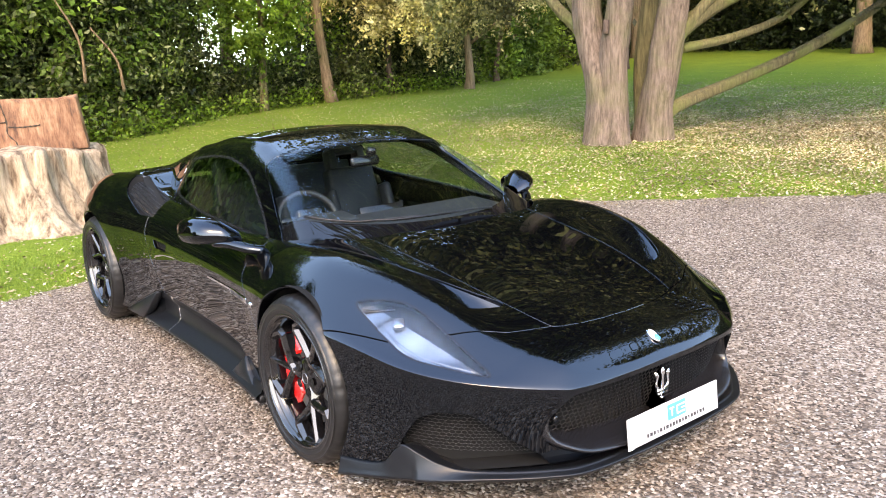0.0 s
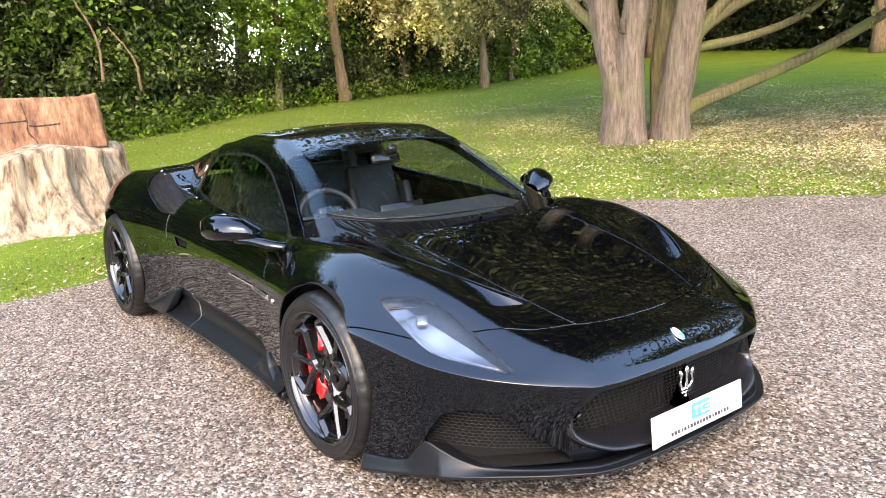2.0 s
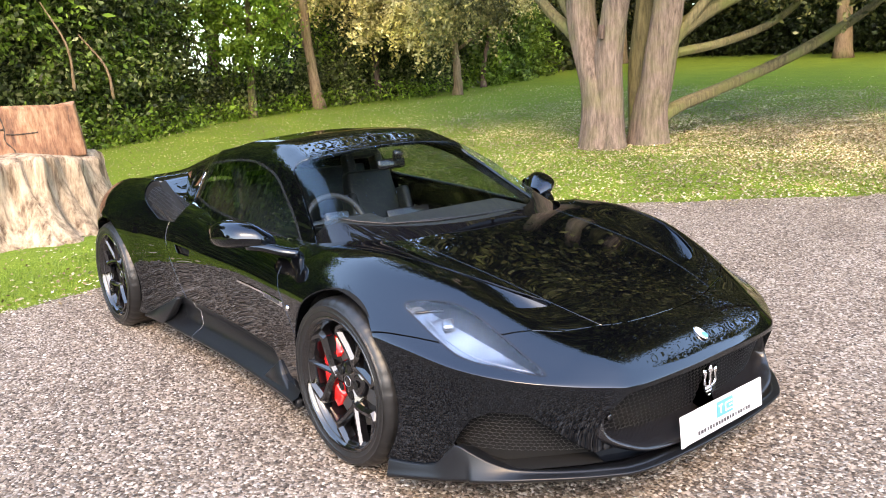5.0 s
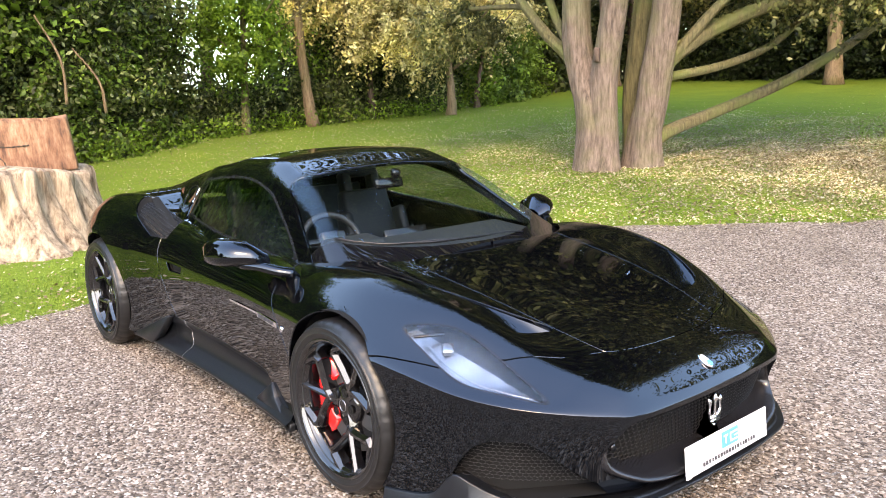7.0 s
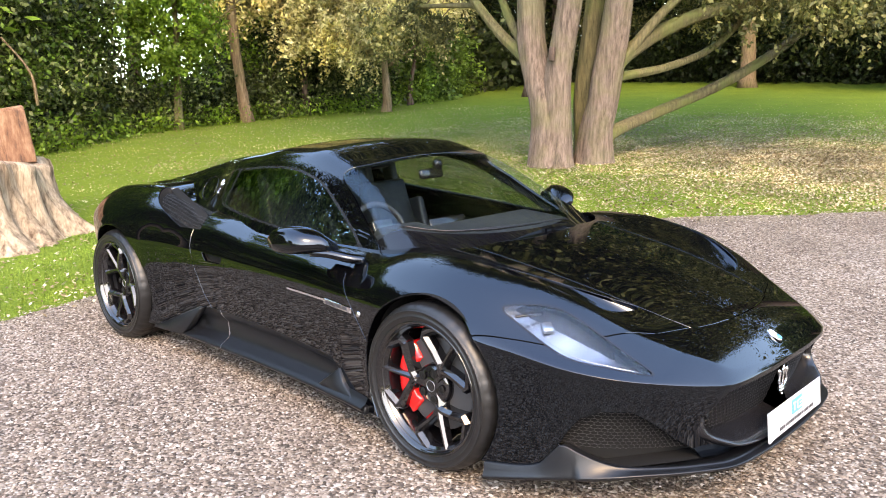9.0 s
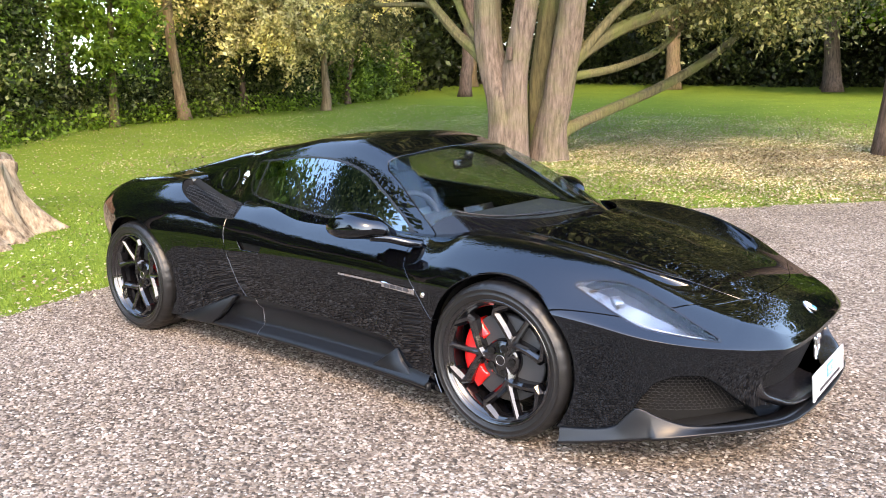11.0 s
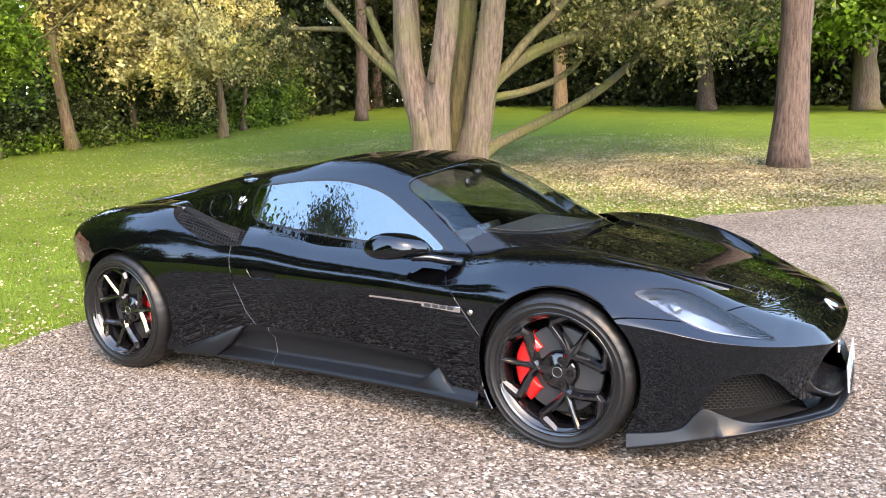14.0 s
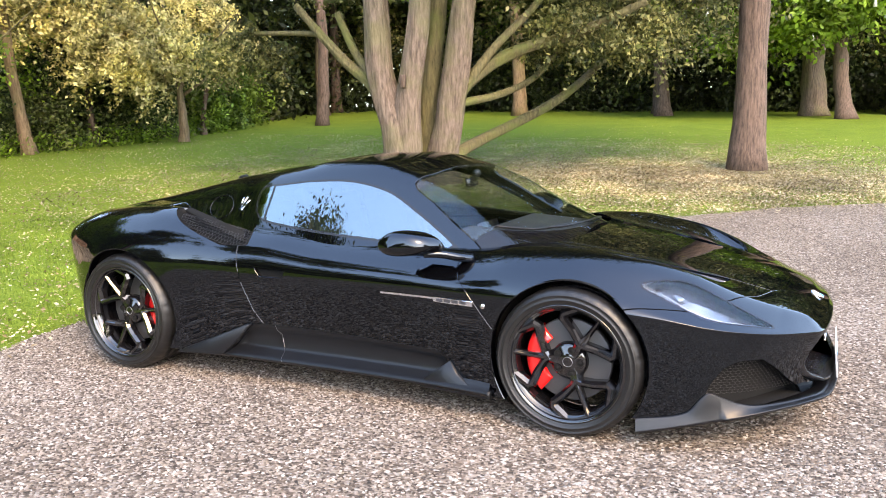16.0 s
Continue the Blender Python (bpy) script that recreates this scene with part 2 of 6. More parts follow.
BLADE = leaf_material("grass_blades", [(0.0, (0.0612, 0.1224, 0.0153)), (0.5, (0.1326, 0.2244, 0.0306)), (1.0, (0.2448, 0.3264, 0.0714))], 0.3)
SHEDWOOD = bark_material("shed_boards", (0.10, 0.09, 0.07), (0.22, 0.20, 0.16))
SOIL = material("soil", (0.05, 0.035, 0.025), 0.95)


# ---- building helpers ----
def mesh_of(name, verts, faces, mat, normals=None, smooth=True):
    me = bpy.data.meshes.new(name)
    me.from_pydata([tuple(v) for v in verts], [], faces)
    me.materials.append(mat)
    if smooth:
        me.polygons.foreach_set("use_smooth", [True] * len(me.polygons))
    if normals is not None:
        me.normals_split_custom_set_from_vertices([tuple(n) for n in normals])
    return me


def quads_mesh(name, verts, mat, per=4, smooth=False):
    """A mesh of loose polygons with `per` corners each, out of an array (n * per, 3)."""
    n = len(verts) // per
    me = bpy.data.meshes.new(name)
    me.vertices.add(len(verts))
    me.vertices.foreach_set("co", np.asarray(verts, dtype=np.float32).ravel())
    me.loops.add(len(verts))
    me.loops.foreach_set("vertex_index", np.arange(len(verts), dtype=np.int32))
    me.polygons.add(n)
    me.polygons.foreach_set("loop_start", np.arange(n, dtype=np.int32) * per)
    me.materials.append(mat)
    me.update(calc_edges=True)
    return me


def under(name, me, parent, label=""):
    ob = new(name, me)
    if parent is not None:
        ob.parent = parent
    return tagged(ob, label)


def part(name, bm, mat, parent, label="", smooth=True):
    me = bpy.data.meshes.new(name)
    bm.to_mesh(me)
    bm.free()
    me.materials.append(mat)
    if smooth:
        me.polygons.foreach_set("use_smooth", [True] * len(me.polygons))
    return under(name, me, parent, label)


def profile(points):
    """A smooth monotone curve through (x, value) pairs."""
    xs = np.array([p[0] for p in points], float)
    ys = np.array([p[1] for p in points], float)
    h = np.diff(xs)
    d = np.diff(ys) / h
    m = np.zeros(len(xs))
    m[0], m[-1] = d[0], d[-1]
    for i in range(1, len(xs) - 1):
        if d[i - 1] * d[i] > 0:
            w1, w2 = 2 * h[i] + h[i - 1], h[i] + 2 * h[i - 1]
            m[i] = (w1 + w2) / (w1 / d[i - 1] + w2 / d[i])

    def value(x):
        x = np.clip(np.asarray(x, float), xs[0], xs[-1])
        i = np.clip(np.searchsorted(xs, x) - 1, 0, len(h) - 1)
        t = (x - xs[i]) / h[i]
        return ((2 * t**3 - 3 * t**2 + 1) * ys[i] + (t**3 - 2 * t**2 + t) * h[i] * m[i]
                + (-2 * t**3 + 3 * t**2) * ys[i + 1] + (t**3 - t**2) * h[i] * m[i + 1])

    return value


def spline(points, count, closed=False):
    """A Catmull-Rom curve through points, resampled evenly."""
    p = np.array(points, float)
    ext = np.vstack([p[-1], p, p[0], p[1]]) if closed else np.vstack([2 * p[0] - p[1], p, 2 * p[-1] - p[-2]])
    out = []
    for i in range(len(ext) - 3):
        a, b, c, d = ext[i:i + 4]
        t = np.linspace(0, 1, 24, endpoint=False)[:, None]
        out.append(0.5 * (2 * b + (c - a) * t + (2 * a - 5 * b + 4 * c - d) * t**2 + (3 * b - a - 3 * c + d) * t**3))
    c = np.vstack(out + [p[:1] if closed else p[-1:]])
    s = np.concatenate([[0], np.cumsum(np.linalg.norm(np.diff(c, axis=0), axis=1))])
    q = np.linspace(0, s[-1], count + 1 if closed else count)
    r = np.stack([np.interp(q, s, c[:, k]) for k in range(c.shape[1])], 1)
    return r[:-1] if closed else r


def tube(points, radii, sides=8, cap=True):
    """Vertices and faces of a tube along points."""
    p = np.array(points, float)
    t = np.gradient(p, axis=0)
    t /= np.linalg.norm(t, axis=1)[:, None] + 1e-9
    ref = np.array([0.31, 0.17, 0.93]) if abs(t[0][2]) < 0.8 else np.array([0.95, 0.2, 0.1])
    verts, faces = [], []
    u = np.cross(t[0], ref)
    for i in range(len(p)):
        u = u - t[i] * np.dot(u, t[i])
        u /= np.linalg.norm(u)
        w = np.cross(t[i], u)
        for k in range(sides):
            a = 2 * math.pi * k / sides
            verts.append(p[i] + radii[i] * (math.cos(a) * u + math.sin(a) * w))
    for i in range(len(p) - 1):
        for k in range(sides):
            a, b = i * sides + k, i * sides + (k + 1) % sides
            faces.append((a, b, b + sides, a + sides))
    if cap:
        faces.append(tuple(range(sides))[::-1])
        faces.append(tuple(range((len(p) - 1) * sides, len(p) * sides)))
    return verts, faces


def joined(pieces):
    verts, faces = [], []
    for v, f in pieces:
        n = len(verts)
        verts.extend(v)
        faces.extend(tuple(i + n for i in q) for q in f)
    return verts, faces


def box(cx, cy, cz, sx, sy, sz, rot=None, taper=1.0):
    c = np.array([(x, y, z) for z in (-0.5, 0.5) for x, y in ((-0.5, -0.5), (0.5, -0.5), (0.5, 0.5), (-0.5, 0.5))])
    c[4:, :2] *= taper
    c = c * (sx, sy, sz)
    if rot is not None:
        c = c @ np.array(Euler([radians(a) for a in rot]).to_matrix()).T
    return list(c + (cx, cy, cz)), [(3, 2, 1, 0), (4, 5, 6, 7), (0, 1, 5, 4), (1, 2, 6, 5), (2, 3, 7, 6), (3, 0, 4, 7)]


def bevelled(pieces, width=0.01, segments=2):
    v, f = joined(pieces)
    bm = bmesh.new()
    vs = [bm.verts.new(p) for p in v]
    for q in f:
        bm.faces.new([vs[i] for i in q])
    bmesh.ops.recalc_face_normals(bm, faces=bm.faces)
    if width:
        bmesh.ops.bevel(bm, geom=bm.edges[:], offset=width, segments=segments, affect="EDGES", profile=0.5)
    return bm


def lathe(prof, sides=64, axis="y"):
    """Turns (radius, along) pairs about the axis."""
    verts, faces = [], []
    n = len(prof)
    for k in range(sides):
        a = 2 * math.pi * k / sides
        for r, d in prof:
            verts.append((r * math.cos(a), d, r * math.sin(a)))
    for k in range(sides):
        for i in range(n - 1):
            a, b = k * n + i, ((k + 1) % sides) * n + i
            faces.append((a, a + 1, b + 1, b))
    return verts, faces

# ---- ground ----
def height(x, y):
    a = 0.05 * (y - 2) - 0.025 * x
    a = np.minimum(a, 2.4)
    return 0.5 * (a + np.sqrt(a * a + 0.0036)) - 0.012


EDGE = spline([(-1.2, -30), (-1.7, -8), (-2.1, -3.2), (-2.4, -1.3), (-2.56, -0.6), (-2.7, 0.8), (-2.5, 2.4), (-1.9, 3.55), (-0.8, 4.5), (0.15, 5.35), (1, 6.2), (2, 7.05), (3.2, 7.8), (6, 9.2), (12, 11), (40, 16)], 400)


def lawn_side(x, y):
    """How far (x, y) lies on the lawn's side of the drive's edge; negative on the gravel."""
    p = np.stack([np.ravel(x), np.ravel(y)], 1)
    out = np.empty(len(p))
    seg = np.diff(EDGE, axis=0)
    for k in range(0, len(p), 4000):
        q = p[k:k + 4000, None, :] - EDGE[None]
        i = np.argmin((q**2).sum(2), 1)
        j = np.clip(i, 0, len(seg) - 1)
        w = q[np.arange(len(i)), i]
        out[k:k + 4000] = np.sign(seg[j, 0] * w[:, 1] - seg[j, 1] * w[:, 0]) * np.sqrt((w**2).sum(1))
    return out.reshape(np.shape(x))


def grid_axis(lo, hi, a, b, fine, coarse):
    inner = np.arange(a, b + 1e-6, fine)
    left = a - np.cumsum(fine * coarse ** np.arange(1, 60))
    right = b + np.cumsum(fine * coarse ** np.arange(1, 60))
    return np.concatenate([[lo], left[left > lo][::-1], inner, right[right < hi], [hi]])


gx = grid_axis(-1500, 1500, -6, 6, 0.12, 1.12)
gy = grid_axis(-1500, 1500, -5, 9, 0.12, 1.12)
GX, GY = np.meshgrid(gx, gy, indexing="ij")
GZ = height(GX, GY) + 0.012 * np.sin(GX * 1.7 + GY * 0.6) * np.sin(GY * 1.3) * (np.hypot(GX, GY) > 4)
side = lawn_side(GX, GY)
gv = np.stack([GX, GY, GZ], 2).reshape(-1, 3)
ni, nj = GX.shape
ii, jj = np.meshgrid(np.arange(ni - 1), np.arange(nj - 1), indexing="ij")
gf = np.stack([ii * nj + jj, (ii + 1) * nj + jj, (ii + 1) * nj + jj + 1, ii * nj + jj + 1], 2).reshape(-1, 4)


class Skin:
    """A polygon skin with normals that can be cut along fields."""

    def __init__(self, v, n, faces):
        self.v, self.n, self.faces = np.asarray(v, float), np.asarray(n, float), faces

    def cut(self, field):
        """The pieces where field < 0 and where field > 0."""
        val = np.asarray(field(self.v), float)
        val = np.where(np.abs(val) < 1e-6, 1e-6, val)
        neg = val < 0
        v, n = [self.v], [self.n]
        count = len(self.v)
        made, extra_v, extra_n = {}, [], []
        ins, outs = [], []
        for f in self.faces:
            s = [neg[i] for i in f]
            if all(s):
                ins.append(f)
            elif not any(s):
                outs.append(f)
            else:
                a, b = [], []
                for k, i in enumerate(f):
                    j = f[(k + 1) % len(f)]
                    (a if neg[i] else b).append(i)
                    if neg[i] != neg[j]:
                        key = (i, j) if i < j else (j, i)
                        if key not in made:
                            t = val[key[0]] / (val[key[0]] - val[key[1]])
                            extra_v.append(self.v[key[0]] * (1 - t) + self.v[key[1]] * t)
                            extra_n.append(self.n[key[0]] * (1 - t) + self.n[key[1]] * t)
                            made[key] = count + len(extra_v) - 1
                        a.append(made[key])
                        b.append(made[key])
                if len(a) > 2:
                    ins.append(tuple(a))
                if len(b) > 2:
                    outs.append(tuple(b))
        if extra_v:
            v.append(np.array(extra_v))
            n.append(np.array(extra_n))
        v, n = np.vstack(v), np.vstack(n)
        return Skin(v, n, ins).tidy(), Skin(v, n, outs).tidy()

    def tidy(self):
        used = np.zeros(len(self.v), bool)
        for f in self.faces:
            used[list(f)] = True
        idx = np.cumsum(used) - 1
        return Skin(self.v[used], self.n[used], [tuple(int(idx[i]) for i in f) for f in self.faces])

    def mirrored(self):
        m = np.array([1, -1, 1])
        return Skin(self.v * m, self.n * m, [f[::-1] for f in self.faces])

    def plus(self, other):
        k = len(self.v)
        return Skin(np.vstack([self.v, other.v]), np.vstack([self.n, other.n]), self.faces + [tuple(i + k for i in f) for f in other.faces])

    def rim(self, depth, direction=None, keep=None, bevel=0.0):
        """Adds a folded edge that runs inwards from the open borders."""
        seen = {}
        for f in self.faces:
            for k, i in enumerate(f):
                j = f[(k + 1) % len(f)]
                seen[(i, j)] = seen.get((i, j), 0) + 1
        v, n, faces = list(self.v), list(self.n), list(self.faces)
        for i, j in [e for e in seen if (e[1], e[0]) not in seen]:
            if keep is not None and not (keep(self.v[i]) and keep(self.v[j])):
                continue
            k = len(v)
            d0 = -self.n[i] if direction is None else np.array(direction)
            d1 = -self.n[j] if direction is None else np.array(direction)
            a, b = self.v[i], self.v[j]
            out = np.cross(b - a, self.n[i])
            out = out / (np.linalg.norm(out) + 1e-9)
            if bevel:
                c, e = b + (out - self.n[j]) * bevel, a + (out - self.n[i]) * bevel
                m0, m1 = self.n[i] + out, self.n[j] + out
                v += [a, b, c, e]
                n += [m0, m1, m1, m0]
                faces.append((k + 1, k, k + 3, k + 2))
                a, b, k = e, c, k + 4
            v += [a, b, b + d1 * depth, a + d0 * depth]
            n += [out] * 4
            faces.append((k + 1, k, k + 3, k + 2))
        return Skin(np.array(v), np.array(n), faces)

    def mesh(self, name, mat):
        n = self.n / (np.linalg.norm(self.n, axis=1)[:, None] + 1e-12)
        return mesh_of(name, self.v, self.faces, mat, n)


def grid_skin(P, flip=False):
    """A skin from a grid of points (rows, columns, 3)."""
    du = np.gradient(P, axis=0)
    dv = np.gradient(P, axis=1)
    n = np.cross(du, dv)
    n /= np.linalg.norm(n, axis=2)[:, :, None] + 1e-12
    if flip:
        n = -n
    a, b = P.shape[:2]
    i, j = np.meshgrid(np.arange(a - 1), np.arange(b - 1), indexing="ij")
    q = np.stack([i * b + j, (i + 1) * b + j, (i + 1) * b + j + 1, i * b + j + 1], 2).reshape(-1, 4)
    if flip:
        q = q[:, ::-1]
    return Skin(P.reshape(-1, 3), n.reshape(-1, 3), [tuple(map(int, f)) for f in q])


def shape_field(points, axes, smooth=0, grow=0.0):
    """Signed distance (negative inside) to a closed outline drawn in two of the axes."""
    poly = spline(points, smooth, True) if smooth else np.array(points, float)
    nxt = np.roll(poly, -1, axis=0)

    def field(v):
        p = v[:, axes]
        best = np.full(len(p), 1e9)
        inside = np.zeros(len(p), bool)
        for a, b in zip(poly, nxt):
            e, w = b - a, p - a
            t = np.clip((w @ e) / (e @ e + 1e-12), 0, 1)
            best = np.minimum(best, np.linalg.norm(w - t[:, None] * e, axis=1))
            if a[1] != b[1]:
                c = (a[1] > p[:, 1]) != (b[1] > p[:, 1])
                inside ^= c & (p[:, 0] < (b[0] - a[0]) * (p[:, 1] - a[1]) / (b[1] - a[1]) + a[0])
        return np.where(inside, -best, best) - grow

    return field


ground_all = Skin(gv, np.tile((0, 0, 1.0), (len(gv), 1)), [tuple(map(int, f)) for f in gf])
lawn_skin, drive_skin = ground_all.cut(lambda v: -lawn_side(v[:, 0], v[:, 1]))
lawn = tagged(new("ground", lawn_skin.mesh("ground", GRASS)), "mown green lawn strewn with fallen leaves", "lawn", kind="structure")
drive = tagged(new("gravel_drive", drive_skin.mesh("gravel_drive", GRAVEL)), "drive of loose pinkish grey gravel", "driveway", kind="structure")

# ---- car ----
car = tagged(new("sports_car"), "low gloss black two-seat coupe parked on gravel", "car")

# plan of the widest line with its height, from the tail's middle to the nose's middle
WAIST = spline([(-2.27, 0, 0.80), (-2.25, 0.33, 0.785), (-2.17, 0.56, 0.765), (-2.05, 0.72, 0.74), (-1.86, 0.86, 0.705), (-1.6, 0.955, 0.67), (-1.35, 0.985, 0.65),
                (-1.05, 0.965, 0.64), (-0.8, 0.925, 0.64), (-0.5, 0.893, 0.63), (-0.1, 0.885, 0.62), (0.4, 0.895, 0.615), (0.8, 0.92, 0.61), (1.05, 0.95, 0.61),
                (1.35, 0.978, 0.61), (1.55, 0.968, 0.595), (1.75, 0.925, 0.57), (1.95, 0.862, 0.53), (2.1, 0.775, 0.505), (2.22, 0.66, 0.485), (2.32, 0.53, 0.468),
                (2.375, 0.42, 0.46), (2.40, 0.2, 0.465), (2.405, 0, 0.47)], 460)
crown = profile([(-2.3, 0.835), (-2.0, 0.885), (-1.6, 0.945), (-1.2, 0.955), (-0.8, 0.90), (-0.4, 0.86), (0.5, 0.86), (1.0, 0.85), (1.2, 0.825), (1.6, 0.755), (1.98, 0.672),
                 (2.15, 0.617), (2.3, 0.548), (2.36, 0.505), (2.41, 0.472)])
sag = profile([(-2.3, 0.14), (-1.8, 0.08), (-1.3, 0.06), (-0.5, 0.03), (0, 0.1), (0.8, 0.13), (1.2, 0.08), (1.6, 0.08), (2.1, 0.15), (2.4, 0.1)])
swell = profile([(-2.2, 0), (-1.8, 0.01), (-1.3, 0.03), (-0.9, 0.03), (-0.6, 0), (0.8, 0), (1.1, 0.03), (1.4, 0.065), (1.7, 0.07), (1.85, 0.06), (2.05, 0.02), (2.2, 0)])
swell_y = profile([(-2.2, 0.75), (-1.3, 0.80), (0.8, 0.8), (1.3, 0.77), (1.85, 0.68), (2.2, 0.6)])
edge_w = profile([(-2.3, 0.08), (-1.9, 0.2), (-1.3, 0.25), (-0.8, 0.2), (-0.3, 0.15), (0.5, 0.15), (1.0, 0.2), (1.4, 0.25), (1.84, 0.25), (2.1, 0.2), (2.3, 0.1), (2.4, 0.03)])
edge_p = profile([(-2.3, 1.8), (-1.3, 1.9), (0.9, 1.9), (1.4, 1.85), (1.84, 1.4), (2.3, 1.5), (2.4, 2)])
tuck = profile([(-2.3, 0.05), (-1.4, 0.03), (-0.8, 0.035), (0.3, 0.035), (0.9, 0.02), (1.4, 0.0), (2.0, 0.005), (2.4, 0.05)])
door_like = profile([(-2.3, 0), (-1.6, 0.3), (-0.9, 1), (0.6, 1), (1.1, 0.35), (1.5, 0), (2.41, 0)])
low_z = profile([(-2.3, 0.25), (-1.6, 0.16), (1.2, 0.13), (1.8, 0.13), (2.0, 0.16), (2.2, 0.185), (2.4, 0.19)])


dip = profile([(-2.3, 0), (-1.4, 0), (-1.05, 0.10), (-0.55, 0.10), (-0.42, 0), (2.41, 0)])


def top_height(x, y):
    inside = np.clip((0.69 - y) / 0.09, 0, 1)
    return crown(x) - dip(x) * inside**2 * (3 - 2 * inside) - sag(x) * y**2 + swell(x) * np.exp(-((y - swell_y(x)) / 0.17) ** 2)


def body_skin():
    m = len(WAIST)
    # the spine runs with the outline along the sides and fans out at both ends
    order = WAIST[:, 0]
    sx = np.where((order > -1.3) & (order < 1.2) & (WAIST[:, 1] > 0.7), order, np.nan)
    good = np.where(~np.isnan(sx))[0]
    a, b = good[0], good[-1]
    sx[:a] = np.linspace(-2.05, sx[a], a, endpoint=False)
    sx[b + 1:] = np.linspace(sx[b], 2.27, m - b)[1:]
    down = np.linspace(1, 0, 31)[:-1]
    inw = np.linspace(0, 1, 96) ** 1.7
    P = np.zeros((m, len(down) + len(inw), 3))
    for i in range(m):
        x0, y0, z0 = WAIST[i]
        c = np.array([sx[i], 0.0])
        way = c - np.array([x0, y0])
        length = np.linalg.norm(way)
        way = way / length
        ins = tuck(x0) * np.sin(down * math.pi / 2) ** 1.5
        nrm = np.array([way[0], way[1]])
        P[i, :len(down), 0] = x0 + nrm[0] * ins
        P[i, :len(down), 1] = y0 + nrm[1] * ins
        P[i, :len(down), 2] = z0 + (low_z(x0) - z0) * down
        d = inw * length
        x, y = x0 + way[0] * d, y0 + way[1] * d
        w, p = edge_w(x0), edge_p(x0)
        g = (1 - np.clip(1 - d / w, 0, 1) ** p) ** (1 / p)
        t = np.clip(d / w, 0, 1)
        k = door_like(x0)
        g = g * (1 - k) + np.sqrt(t) * (1.25 - 0.25 * t) * k
        P[i, len(down):, 0], P[i, len(down):, 1] = x, y
        P[i, len(down):, 2] = z0 + (top_height(x, y) - z0) * g
    return grid_skin(P, True)


# canopy
roof_line = profile([(-2.3, 0.806), (-2.0, 0.896), (-1.6, 0.969), (-1.2, 1.051), (-0.8, 1.13), (-0.4, 1.184), (-0.1, 1.226), (0.15, 1.231), (0.4, 1.179), (0.65, 1.09), (0.9, 0.966), (1.22, 0.841), (1.5, 0.742)])
bow = profile([(-2.3, 0.0), (-0.6, 0.0), (0.1, 0.15), (0.6, 0.15), (1.5, 0.787)])
flank = profile([(-2.3, 0.302), (-1.6, 0.431), (-1.2, 0.528), (-0.9, 0.59), (-0.5, 0.738), (0.0, 0.765), (0.75, 0.713), (1.2, 0.68), (1.5, 0.68)])
COWL_EDGE, COWL_BEND = 1.235, 2.3


def canopy_height(x, y):
    a = roof_line(x + bow(x) * y**2) - 0.134 * y**2
    b = 0.8 + (flank(x) - y) / 0.663
    k = 0.073
    h = np.clip(0.5 + 0.5 * (b - a) / k, 0, 1)
    return b * (1 - h) + a * h - k * h * (1 - h)


def canopy_skin():
    xs = np.linspace(-2.2, 1.35, 300)
    vs = np.linspace(0, 1, 90) ** 0.8
    P = np.zeros((len(xs), len(vs), 3))
    for i, x in enumerate(xs):
        y = (flank(x) + 0.12) * (1 - vs)
        P[i, :, 0], P[i, :, 1], P[i, :, 2] = x, y, canopy_height(np.full_like(y, x), y)
    return grid_skin(P, True)


body = body_skin()
canopy = canopy_skin()
for skin in (body, canopy):
    mid = skin.v[:, 1] < 1e-4
    skin.n[mid, 1] = 0
XZ, XY, YZ = [0, 2], [0, 1], [1, 2]


def hull_field(v):
    y = np.abs(v[:, 1])
    under_roof = v[:, 2] - canopy_height(v[:, 0], y) + 0.012
    inner = np.where(v[:, 0] > 0.86, y - 0.70, under_roof)
    return np.maximum.reduce([inner, y - flank(v[:, 0]) - 0.06, v[:, 0] + COWL_BEND * y**6 - COWL_EDGE + 0.02, 0.68 - v[:, 2]])


def off_middle(p):
    return p[1] > 1e-3


def pair(name, skin, mat, label="", parent=None):
    """The piece on both sides, as two objects."""
    return [under(name, s.mesh(name, mat), parent or car, label) for s in (skin, skin.mirrored())]


def whole(name, skin, mat, label="", parent=None):
    """The piece and its mirror image as one object."""
    return under(name, skin.mirrored().plus(skin).mesh(name, mat), parent or car, label)


def moved(skin, way):
    """The skin shifted point by point, with fresh normals."""
    v = way(skin.v.copy())
    n = np.zeros_like(v)
    for f in skin.faces:
        m = np.cross(v[f[1]] - v[f[0]], v[f[2]] - v[f[0]])
        for i in f:
            n[i] += m
    flip = np.sign((n * skin.n).sum(1))[:, None]
    return Skin(v, n * np.where(flip == 0, 1, flip), skin.faces)


_, body = body.cut(hull_field)
ARCHES = ((1.35, 0.343, 0.366), (-1.35, 0.35, 0.372))
for hx, hz, hr in ARCHES:
    _, body = body.cut(lambda v: np.hypot(v[:, 0] - hx, v[:, 2] - hz) - hr)


def at_arch(p):
    return any(abs(math.hypot(p[0] - hx, p[2] - hz) - hr) < 0.004 for hx, hz, hr in ARCHES)


SILL_CUT = [(-1.1, 0.0), (-1.0, 0.13), (-0.9, 0.165), (-0.5, 0.325), (-0.40, 0.338), (0.1, 0.33), (0.69, 0.31), (0.75, 0.262), (0.80, 0.21), (0.86, 0.165), (0.98, 0.15), (1.0, 0.0)]
_, body = body.cut(shape_field(SILL_CUT, XZ))
